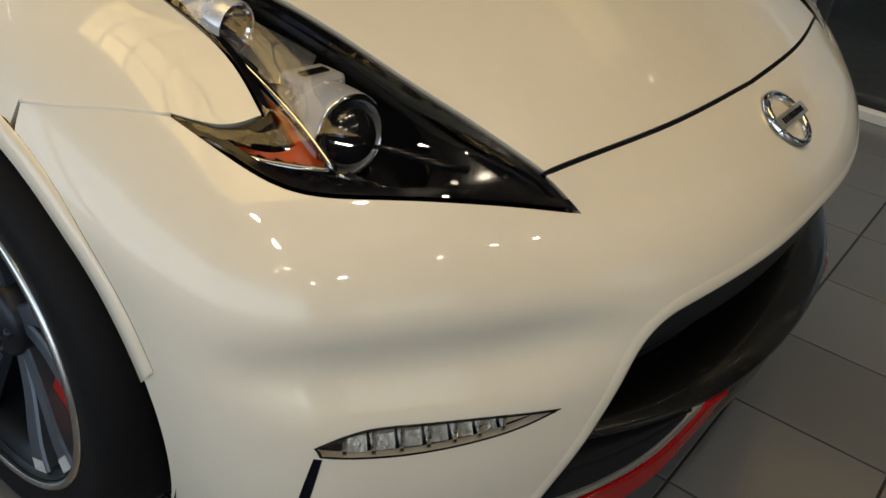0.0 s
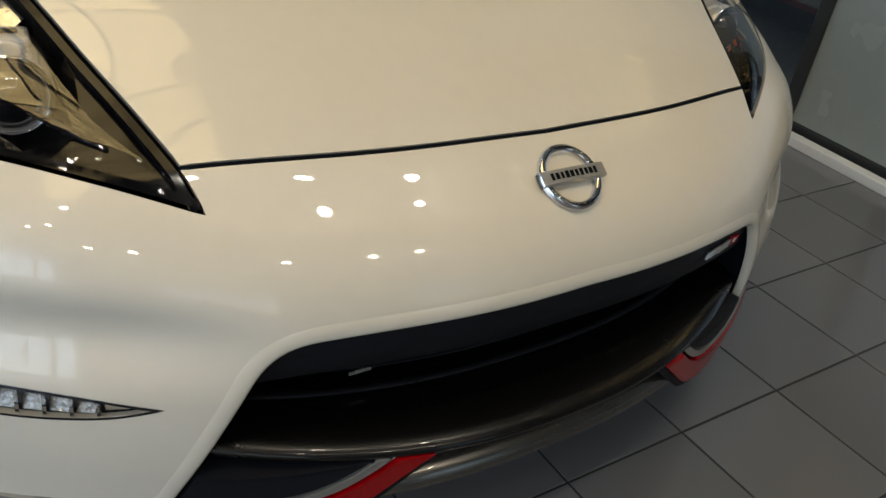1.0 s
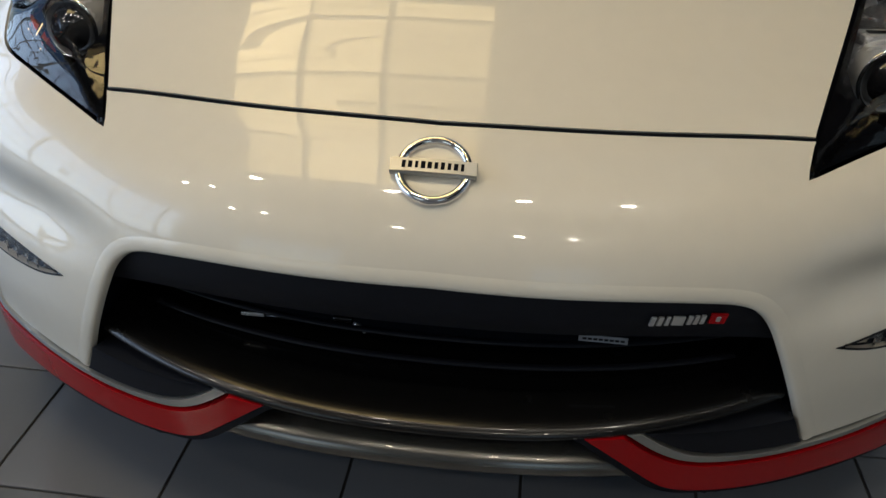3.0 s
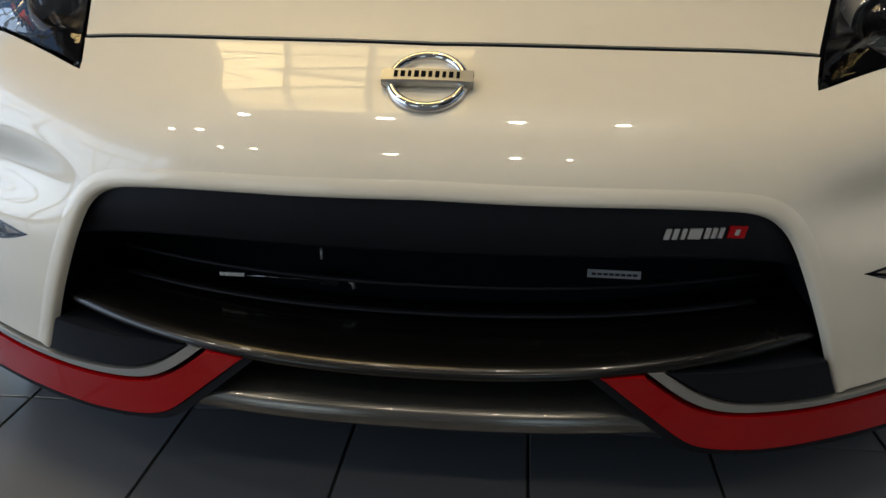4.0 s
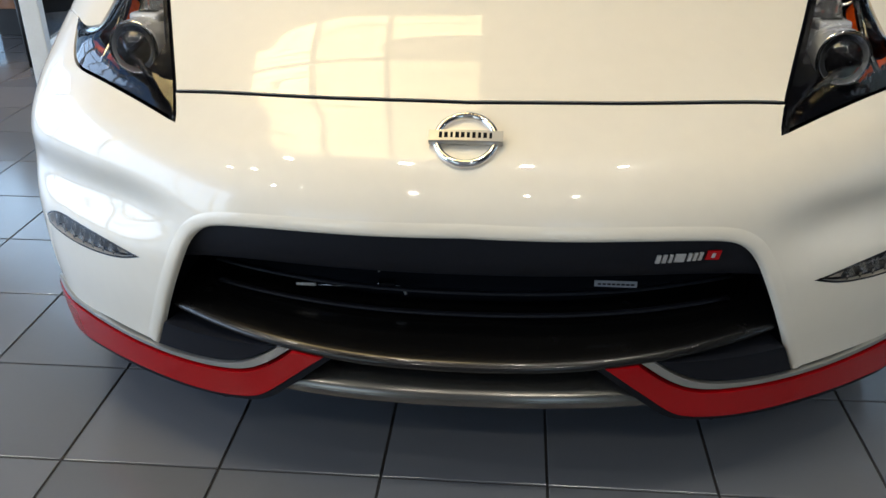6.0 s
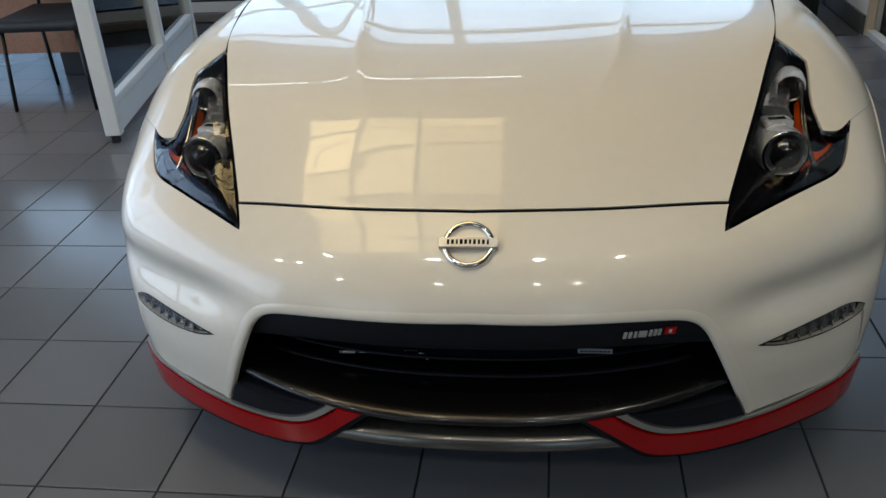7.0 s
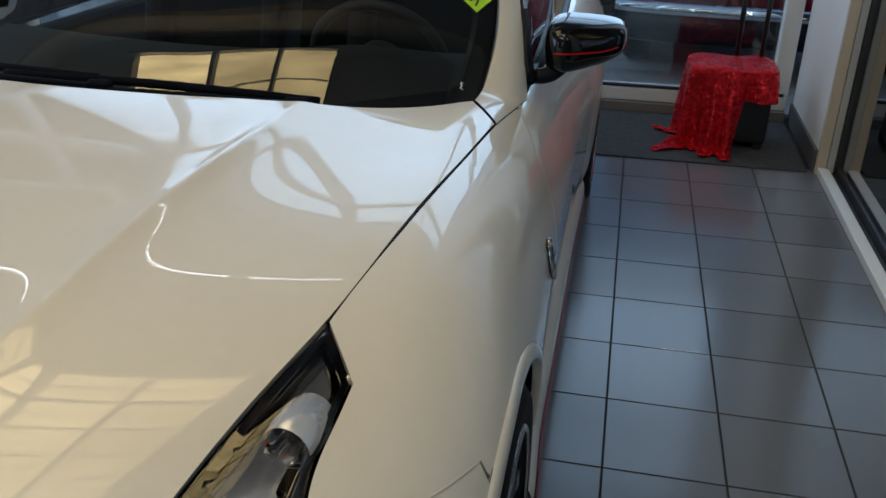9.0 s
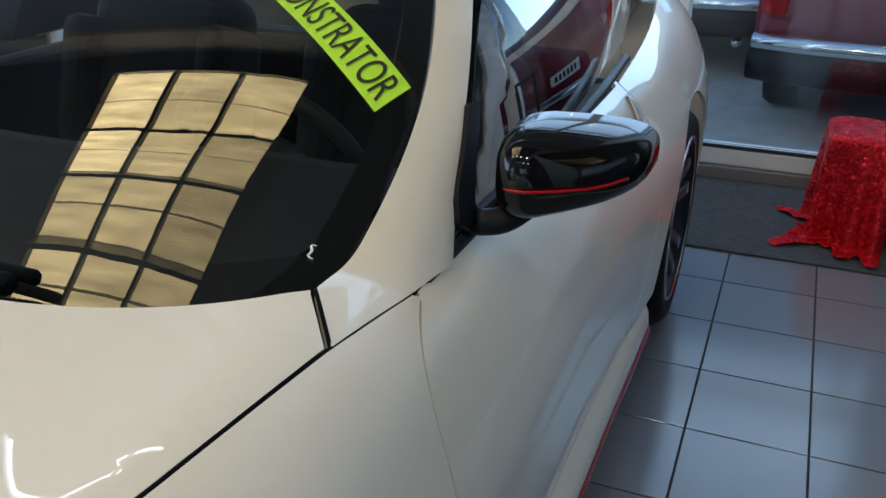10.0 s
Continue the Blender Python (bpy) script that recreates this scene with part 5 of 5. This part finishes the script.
block("wall_base", (12, 0.2, 0.35), pose(-1, FRONT_Y, 0.175), GREY_WALL, wall_f, 0)
block("wall_head", (12, 0.2, HIGH - 2.5), pose(-1, FRONT_Y, (HIGH + 2.5) / 2), GREY_WALL, wall_f, 0)
OPEN_F = ((-4.6, -2.0), (0.9, 3.5))
for a, b in ((-7.0, -4.6), (-2.0, 0.9), (3.5, 5.0)):
    block("wall_pier", (b - a, 0.2, 2.15), pose((a + b) / 2, FRONT_Y, 1.425), GREY_WALL, wall_f, 0)
for a, b in OPEN_F:
    for x in np.linspace(a + 0.03, b - 0.03, 5):
        block("mullion", (0.06, 0.08, 2.15), pose(x, FRONT_Y, 1.425), FRAME_WHITE, win_f, 0.004)
    for z in (0.385, 1.1, 1.8, 2.465):
        block("transom", (b - a - 0.004, 0.07, 0.055), pose((a + b) / 2, FRONT_Y, z), FRAME_WHITE, win_f, 0.004)
    g = block("pane", (b - a, 0.008, 2.14), pose((a + b) / 2, FRONT_Y, 1.425), PANE, win_f, 0)
    g.visible_shadow = False
tagged(block("wall_right", (0.2, 12, CEIL), pose(5.9, -0.5, CEIL / 2), mat("dark_room_wall", (0.09, 0.095, 0.10), 0.7, vary=0.1), None, 0), "dark painted wall of the next room", "wall", kind="structure")
ground = tagged(block("ground", (400, 400, 0.2), pose(0, 100, -0.32), mat("concrete_paving", (0.38, 0.38, 0.37), 0.9, vary=0.2), None, 0), "grey forecourt paving outside the window", "ground", kind="structure")

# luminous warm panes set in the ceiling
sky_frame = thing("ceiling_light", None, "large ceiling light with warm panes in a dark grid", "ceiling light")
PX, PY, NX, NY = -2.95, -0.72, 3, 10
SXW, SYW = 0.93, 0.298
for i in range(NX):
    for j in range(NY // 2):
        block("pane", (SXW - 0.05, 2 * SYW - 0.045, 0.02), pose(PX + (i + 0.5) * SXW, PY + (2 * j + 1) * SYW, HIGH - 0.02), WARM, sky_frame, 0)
for i in range(NX + 1):
    block("bar", (0.055, NY * SYW + 0.06, 0.16), pose(PX + i * SXW, PY + NY * SYW / 2, HIGH - 0.08), FRAME_DARK, sky_frame, 0.004)
for j in range(0, NY + 1, 2):
    block("cross_bar", (NX * SXW + 0.06, 0.036, 0.24), pose(PX + NX * SXW / 2, PY + j * SYW, HIGH - 0.12), FRAME_DARK, sky_frame, 0.004)
for j in range(1, NY, 2):
    block("louvre_blade", (NX * SXW, 0.004, 0.08), pose(PX + NX * SXW / 2, PY + j * SYW, HIGH - 0.085), FRAME_DARK, sky_frame, 0.002)

for row_y, row_x in ((-1.22, (-3.0, -0.98, 0.42, 1.85)), (-2.7, (-5.5, -4.6)), (-5.2, (-5.4, -4.3, -1.28, 0.7, 1.8))):
    for x in row_x:
        y = row_y
        d = thing("downlight", pose(x, y, HIGH), "round recessed ceiling downlight", "downlight", "ceiling downlights")
        lathe("trim_ring", [(0.105, 0.0), (0.125, -0.010), (0.136, 0.004)], FRAME_WHITE, d, pose(0, 0, 0, 0, -90, 0), 24)
        lathe("lens", [(0.001, -0.002), (0.06, -0.003), (0.105, 0.0)], SPOT, d, pose(0, 0, 0, 0, -90, 0), 24)

# rear window wall
rear = tagged(thing("window_rear"), "tall showroom window with white frame", "window", kind="structure")
block("kerb", (8.0, 0.16, 0.06), pose(-2.1, BACK_Y, 0.03), mat("taupe_kerb_tile", (0.20, 0.18, 0.165), 0.5, vary=0.1), rear, 0.004)
block("sill", (8.0, 0.12, 0.075), pose(-2.1, BACK_Y + 0.01, 0.0985), FRAME_WHITE, rear, 0.006)
block("gasket", (7.8, 0.012, 0.016), pose(-2.02, BACK_Y - 0.044, 0.146), FRAME_DARK, rear, 0.002)
for x in (1.86, 0.66, -0.60, -1.86, -3.1, -4.4, -5.9):
    block("mullion", (0.09, 0.10, CEIL - 0.14), pose(x, BACK_Y + 0.01, 0.138 + (CEIL - 0.14) / 2), FRAME_WHITE, rear, 0.006)
for z in (1.15, 2.2, 3.26, CEIL - 0.05):
    block("transom", (7.8, 0.085, 0.075), pose(-2.02, BACK_Y + 0.01, z), FRAME_WHITE, rear, 0.006)
p = block("pane", (7.8, 0.01, CEIL - 0.2), pose(-2.02, BACK_Y + 0.02, 0.14 + (CEIL - 0.2) / 2), PANE, rear, 0)
p.visible_shadow = False

# left window wall
left = tagged(thing("window_left"), "tall showroom window with white frame", "window", kind="structure")
for y in np.arange(-6, 4.8, 1.8):
    block("mullion", (0.1, 0.09, CEIL), pose(LEFT_X, y, CEIL / 2), FRAME_WHITE, left, 0.006)
for z in (0.1, 1.15, 2.2, 3.26, CEIL - 0.05):
    block("transom", (0.09, 10.8, 0.075), pose(LEFT_X, -0.6, z), FRAME_WHITE, left, 0.006)

for y in np.arange(-5.4, 4.5, 0.6):
    block("glazing_bar", (0.05, 0.035, CEIL - 1.2), pose(LEFT_X, y, 1.2 + (CEIL - 1.2) / 2), FRAME_WHITE, left, 0.003)
for z in (1.68, 2.72):
    block("glazing_bar", (0.045, 10.8, 0.035), pose(LEFT_X, -0.6, z), FRAME_WHITE, left, 0.003)

# bars added out of view before the fill lamp, to pattern its reflections; no opening behind
right_w = tagged(thing("window_right"), "unseen white window bars added before the fill lamp", "window", kind="structure")
for y in np.arange(-0.9, 4.15, 0.7):
    block("mullion", (0.06, 0.06, 1.70), pose(5.60, y, 2.3), FRAME_WHITE, right_w, 0.004)
for z in (1.48, 2.02, 2.57, 3.12):
    block("transom", (0.055, 5.06, 0.06), pose(5.60, 1.6, z), FRAME_WHITE, right_w, 0.004)

# glass partition beside the car
part_r = tagged(thing("glass_partition"), "glass partition on a white floor rail", "partition", kind="structure")
block("rail", (0.05, 9.0, 0.035), pose(1.965, -0.58, 0.0175), FRAME_WHITE, part_r, 0.003)
block("track", (0.028, 9.0, 0.018), pose(2.004, -0.58, 0.009), FRAME_DARK, part_r, 0.002)
block("glazing_bead", (0.03, 9.0, 0.055), pose(2.035, -0.58, 0.0275), FRAME_DARK, part_r, 0.003)
p = block("pane", (0.010, 9.0, CEIL - 0.1), pose(2.035, -0.58, 0.055 + (CEIL - 0.1) / 2), PARTITION_GLASS, part_r, 0)
p.visible_shadow = False
block("solid_panel", (0.016, 0.42, CEIL - 0.1), pose(2.032, 0.795, 0.056 + (CEIL - 0.1) / 2), mat("grey_green_panel", (0.30, 0.335, 0.325), 0.25, vary=0.04, coat=0.3), part_r, 0.002, "plain grey-green panel")
block("channel", (0.032, 0.036, CEIL), pose(1.9945, 3.902, CEIL / 2), mat("grey_channel", (0.42, 0.43, 0.42), 0.4, vary=0.05), part_r, 0.003, "grey wall channel")
for y in (3.90, 1.03, 0.56, -2.0, -5.0):
    block("post", (0.045, 0.05, CEIL), pose(2.035, y, CEIL / 2), FRAME_DARK, part_r, 0.003)
tagged(block("floor_beyond", (3.8, 11, 0.01), pose(3.95, -0.6, 0.003), CARPET, None, 0), "dark carpet behind the partition", "floor", kind="structure")
tagged(block("wall_end", (0.12, 0.80, CEIL), pose(1.995, 4.325, CEIL / 2), WALL, None, 0.003), "white painted end wall", "wall", kind="structure")
tagged(block("baseboard", (0.014, 0.80, 0.11), pose(1.928, 4.325, 0.055), BASE, None, 0.003), "dark grey skirting", "baseboard", kind="structure")
tagged(block("carpet", (2.9, 0.80, 0.010), pose(0.45, 4.305, 0.004), CARPET, None, 0.002), "charcoal carpet strip by the window", "carpet", kind="structure")
tagged(block("wall_post", (0.045, 0.03, CEIL), pose(1.9545, 3.905, CEIL / 2), mat("beige_corner_trim", (0.55, 0.47, 0.36), 0.5, vary=0.05), None, 0.003), "beige trim on the wall's end", "trim", kind="structure")


def tube_lamp(x, y, length):
    lamp = thing("fluorescent_lamp", pose(x, y, CEIL - 0.06), "slim white fluorescent ceiling batten", "lamp", "ceiling battens")
    block("housing", (length, 0.06, 0.045), pose(0, 0, 0.0375), FRAME_WHITE, lamp, 0.004)
    tube("tube", [(-length / 2 + 0.03, 0, 0), (length / 2 - 0.03, 0, 0)], 0.008, TUBE, lamp, 10)
    for s in (-1, 1):
        block("end_cap", (0.03, 0.035, 0.04), pose(s * (length / 2 - 0.02), 0, 0.0), FRAME_WHITE, lamp, 0.003)


for x, length in ((-2.72, 1.42), (-1.42, 1.06), (-0.43, 0.82)):
    tube_lamp(x, 3.32, length)


# ---- things round the car ----
BLACK_METAL = mat("black_steel_tube", (0.012, 0.012, 0.013), 0.35, metal=0.3, vary=0.1)
WOOD = mat("brown_wood_veneer", (0.30, 0.13, 0.05), 0.35, vary=0.25, scale=6, coat=0.3)
def sequin_material():
    """Small discs of foil, each leaning its own way, on red cloth."""
    m = mat("red_sequin_cloth", (0.62, 0.006, 0.014), 0.26, metal=0.55, vary=0.3, scale=30)
    t = m.node_tree
    b = t.nodes["Principled BSDF"]
    co = t.nodes.new("ShaderNodeTexCoord")
    cells = t.nodes.new("ShaderNodeTexVoronoi")
    cells.inputs["Scale"].default_value = 150.0
    t.links.new(co.outputs["Object"], cells.inputs["Vector"])
    lean = t.nodes.new("ShaderNodeVectorMath")
    lean.operation = "MULTIPLY_ADD"
    lean.inputs[1].default_value, lean.inputs[2].default_value = (0.75, 0.75, 0.75), (-0.375, -0.375, -0.375)
    t.links.new(cells.outputs["Color"], lean.inputs[0])
    geo = t.nodes.new("ShaderNodeNewGeometry")
    add = t.nodes.new("ShaderNodeVectorMath")
    add.operation = "ADD"
    t.links.new(geo.outputs["Normal"], add.inputs[0])
    t.links.new(lean.outputs[0], add.inputs[1])
    unit = t.nodes.new("ShaderNodeVectorMath")
    unit.operation = "NORMALIZE"
    t.links.new(add.outputs[0], unit.inputs[0])
    t.links.new(unit.outputs[0], b.inputs["Normal"])
    return m


SEQUIN = sequin_material()
CASE = mat("black_case_plastic", (0.010, 0.010, 0.011), 0.5, vary=0.15, bump=0.1, bump_scale=500)
MAROON = mat("maroon_car_paint", (0.16, 0.006, 0.022), 0.3, coat=1.0, vary=0.05)

# white-framed glass screen on the far side
screen = thing("glass_screen", None, "white framed glass screen panel standing on the floor", "screen")
s0, s1 = Vector((-1.915, 2.30, 0)), Vector((-2.215, 4.05, 0))
run = s1 - s0
yaw = math.degrees(math.atan2(run.y, run.x))
mid = (s0 + s1) / 2
at = pose(mid.x, mid.y, 0, 0, 0, yaw)
L = run.length
for k, name in ((-L / 2, "post"), (L / 2, "post"), (0.12, "post")):
    block(name, (0.06, 0.075, 1.9), at @ pose(k, 0, 0.99), FRAME_WHITE, screen, 0.006)
    block("foot", (0.035, 0.035, 0.04), at @ pose(k, 0, 0.02), CASE, screen, 0.003)
block("kick_panel", (L - 0.06, 0.05, 0.13), at @ pose(0, 0, 0.105), FRAME_WHITE, screen, 0.006)
block("bottom_rail", (L - 0.06, 0.07, 0.045), at @ pose(0, 0, 0.193), FRAME_WHITE, screen, 0.006)
block("middle_rail", (L - 0.06, 0.05, 0.05), at @ pose(0, 0, 0.68), FRAME_WHITE, screen, 0.005)
block("top_rail", (L, 0.075, 0.06), at @ pose(0, 0, 1.965), FRAME_WHITE, screen, 0.006)
for k0, k1 in ((-L / 2 + 0.03, 0.09), (0.15, L / 2 - 0.03)):
    for z0, z1 in ((0.2155, 0.655), (0.705, 1.935)):
        g = block("pane", (k1 - k0, 0.006, z1 - z0), at @ pose((k0 + k1) / 2, 0, (z0 + z1) / 2), PANE, screen, 0)
        g.visible_shadow = False


def office_chair(m):
    c = thing("visitor_chair", m, "black visitor chair with thin steel legs", "chair", "office chairs")
    block("seat", (0.48, 0.46, 0.06), pose(0, 0, 0.445), CASE, c, 0.025, segments=3)
    block("backrest", (0.46, 0.05, 0.36), pose(0, 0.25, 0.72, -8), CASE, c, 0.02, segments=3)
    for sx in (-1, 1):
        for sy, lean in ((-1, 0.02), (1, 0.05)):
            tube("leg", [(sx * 0.20, sy * 0.19, 0.42), (sx * 0.225, sy * (0.20 + lean), 0.0)], 0.011, BLACK_METAL, c, 8)
        tube("back_upright", [(sx * 0.19, 0.20, 0.40), (sx * 0.19, 0.24, 0.62), (sx * 0.19, 0.27, 0.88)], 0.010, BLACK_METAL, c, 8)
    return c


chair = office_chair(pose(-2.49, 3.0, 0, 0, 0, 2))
copy_thing(chair, pose(-3.3, 2.75, 0, 0, 0, -25))

desk = thing("desk", None, "brown wood veneer desk behind the glass screen", "desk")
block("top", (1.42, 0.66, 0.035), pose(-2.98, 3.62, 0.7325), WOOD, desk, 0.004)
block("side_panel", (0.035, 0.66, 0.713), pose(-2.30, 3.62, 0.3565), WOOD, desk, 0.003)
block("side_panel", (0.035, 0.66, 0.713), pose(-3.66, 3.62, 0.3565), WOOD, desk, 0.003)
block("front_panel", (1.31, 0.02, 0.55), pose(-2.98, 3.38, 0.43), WOOD, desk, 0.003)
pedestal = thing("desk_pedestal", None, "dark drawer pedestal under the desk", "cabinet")
block("body", (0.40, 0.42, 0.60), pose(-2.58, 3.64, 0.30), CASE, pedestal, 0.004)
for k in range(3):
    block("drawer", (0.38, 0.015, 0.18), pose(-2.58, 3.858, 0.11 + 0.19 * k), CASE, pedestal, 0.003)


# red cloth over a trolley loudspeaker
def trolley():
    t = thing("trolley_loudspeaker", None, "black trolley loudspeaker with raised handle on carpet", "loudspeaker")
    block("cabinet", (0.29, 0.30, 0.37), pose(1.587, 4.30, 0.225), CASE, t, 0.02, segments=3)
    block("front_grille", (0.23, 0.012, 0.30), pose(1.587, 4.146, 0.225), BLACK_METAL, t, 0.004)
    for sx in (-1, 1):
        tube("handle_bar", [(1.622 + sx * 0.06, 4.42, 0.40), (1.622 + sx * 0.06, 4.42, 0.86)], 0.0125, BLACK_METAL, t, 8)
        lathe("castor", [(0.001, -0.015), (0.036, -0.015), (0.04, -0.008), (0.04, 0.008), (0.036, 0.015), (0.001, 0.015)], CASE, t, pose(1.587 + sx * 0.13, 4.43, 0.05), 20)
        block("foot", (0.04, 0.04, 0.035), pose(1.587 + sx * 0.11, 4.19, 0.0265), CASE, t, 0.004)
    block("grip", (0.155, 0.034, 0.034), pose(1.622, 4.42, 0.868), CASE, t, 0.008)


def draped_cloth():
    """A sheet over the box: flat on top, falling in deep folds to the carpet; its hem rises towards the wall side and bares the case."""
    n_u, n_v = 200, 64
    cx, cy, top, hx, hy = 1.532, 4.285, 0.424, 0.205, 0.165
    g = []
    for i in range(n_u):
        a = 2 * math.pi * i / n_u
        c, s_ = math.cos(a), math.sin(a)
        k = (abs(c) ** 7 + abs(s_) ** 7) ** (-1 / 7)
        px, py = hx * k * c, hy * k * s_
        front = float(step(0.55, 0.95, -py / hy))
        side_ = float(step(0.5, 0.9, -px / hx))
        across_ = px / hx
        # length that hangs: full on the open side and most of the front, short by the wall
        hang = 0.16 + 0.90 * max(side_ * (1 if s_ < 0.5 else 0.8), front * (1 - 0.80 * float(step(0.02, 0.34, across_))))
        arc = math.atan2(py / hy, px / hx)
        fold = 0.62 * math.sin(arc * 7 + 0.8) + 0.36 * math.sin(arc * 13 + 2.1) + 0.22 * math.sin(arc * 23 + 0.5)
        corner = abs(c * s_) * 2
        row = []
        for j in range(n_v):
            v = j / (n_v - 1)
            if v < 0.25:
                r = v / 0.25
                x, y = cx + px * r, cy + py * r
                z = top - 0.016 * r**8 + 0.005 * math.sin(19 * x + 3 * y) * math.sin(23 * y) + 0.004 * fold * r**3
            else:
                d = (v - 0.25) / 0.75 * min(1.06, hang)
                grow = d ** 0.8
                spread = 0.008 + (0.045 - 0.055 * side_) * d + (0.080 - 0.03 * side_) * grow * fold + 0.012 * corner * d
                spill = max(0.0, d - 0.90) / 0.12
                spread += spill * (0.045 + 0.07 * side_ * front + 0.02 * fold)
                x, y = cx + px + spread * c, cy + py + spread * s_
                z = max(0.014 + 0.014 * abs(math.sin(arc * 21)) * min(1, spill), top - 0.016 - 0.43 * d)
            row.append((x, y, z))
        g.append(row)
    cloth = sheet("sequin_cloth", g, SEQUIN, None, closed_u=True)
    tagged(cloth, "red sequinned cloth draped over the trolley loudspeaker", "cloth")
    mod = cloth.modifiers.new("thickness", "SOLIDIFY")
    mod.thickness = 0.003


trolley()
draped_cloth()


def parked_car(m, label):
    """The tail of a car standing outside, seen through the window."""
    c = thing("parked_car", m, label, "car", "cars outside")
    prof = [(0.05, 0.55), (0.0, 0.62), (0.02, 0.95), (0.10, 1.05), (0.30, 1.50), (0.8, 1.66), (2.4, 1.66), (3.2, 1.08), (4.4, 0.98), (4.55, 0.6), (4.5, 0.32), (0.4, 0.32)]
    rows = []
    for x in np.r_[-0.90, -0.86, np.linspace(-0.78, 0.78, 9), 0.86, 0.90]:
        inn = 0.06 * (abs(x) / 0.9) ** 8
        rows.append([(x * (1 - 0.14 * max(0.0, z - 0.95)), y + inn * (1 if y < 2 else -1), z - 0.02 * (abs(x) / 0.9) ** 8) for y, z in prof])
    sheet("body", rows, MAROON, c, closed_v=True)
    for s in (-1, 1):
        sheet("side", [[p for p in (rows[0] if s < 0 else rows[-1])], [(s * 0.6, 2.2, 0.8)] * len(prof)], MAROON, c, closed_v=True)
    g = [[(x, y + 0.10 * (abs(x) / 0.9) ** 4 - 0.03, z) for x in np.linspace(-0.92, 0.92, 21)] for y, z in ((0.10, 0.30), (-0.04, 0.34), (-0.07, 0.44), (-0.06, 0.52), (0.08, 0.545))]
    sheet("rear_bumper", g, BLACK_SATIN, c, label="dark grey plastic bumper")
    g = [[(x, y + 0.10 * (abs(x) / 0.9) ** 4 - 0.03, z) for x in np.linspace(-0.90, 0.90, 21)] for y, z in ((-0.062, 0.520), (-0.082, 0.535), (-0.080, 0.585), (-0.03, 0.605))]
    sheet("step_plate", g, CHROME, c, label="chrome step plate")
    for s in (-1, 1):
        lathe("wheel", [(0.001, -0.1), (0.2, -0.105), (0.33, -0.1), (0.355, -0.06), (0.355, 0.06), (0.33, 0.1), (0.2, 0.105), (0.001, 0.1)], RUBBER, c, pose(s * 0.76, 0.85, 0.355), 32)
        lathe("wheel", [(0.001, -0.1), (0.2, -0.105), (0.33, -0.1), (0.355, -0.06), (0.355, 0.06), (0.33, 0.1), (0.2, 0.105), (0.001, 0.1)], RUBBER, c, pose(s * 0.76, 3.7, 0.355), 32)
        block("tail_light", (0.14, 0.05, 0.30), pose(s * 0.80, 0.03, 0.86), RED, c, 0.02)
    plate = block("number_plate", (0.42, 0.012, 0.11), pose(0, -0.018, 0.74), FRAME_WHITE, c, 0.003)
    for k in range(6):
        block("plate_bar", (0.035, 0.004, 0.06), pose(-0.14 + 0.056 * k, -0.0265, 0.74), BLACK_SATIN, plate, 0)
    tube("exhaust", [(0.45, 0.02, 0.27), (0.45, 0.5, 0.28)], 0.035, CHROME, c, 12)
    return c


outside = parked_car(pose(1.80, 6.15, -0.22, 0, 0, -4), "maroon utility vehicle parked outside the window")
copy_thing(outside, pose(0.28, 7.55, -0.22, 0, 0, 3))


# ---- floor tiles last ----
TILE_ME = tile_mesh()
rest_v, rest_f = [], []
count = 0
for i in range(-24, 3):
    for j in range(-24, 8):
        x, y = TX + (i + 0.5) * TILE, TY + (j + 0.5) * TILE
        if x > 2.1 or y > 3.95 and x > -1.0 or y > 4.7 or x < LEFT_X or y < -5.8:
            continue
        near = (abs(x) > 0.7 and -2.4 < x and -0.9 < y < 4.0) or (-0.5 < y < 0.6 and abs(x) < 0.7) or (-0.9 < y < -0.5 and abs(x) < 2)
        if near and count < 300:
            ob = new("tile", TILE_ME)
            ob.location = (x, y, -0.002)
            ob.parent = floor
            count += 1
        else:
            b = len(rest_v)
            h = TILE / 2 - 0.0026
            rest_v += [(x - h, y - h, 0), (x + h, y - h, 0), (x + h, y + h, 0), (x - h, y + h, 0)]
            rest_f.append((b, b + 1, b + 2, b + 3))
tagged(attach("tiles_beyond", mesh_of("tiles_beyond", rest_v, rest_f, TILE_MAT, smooth=False), floor), kind="stuff")
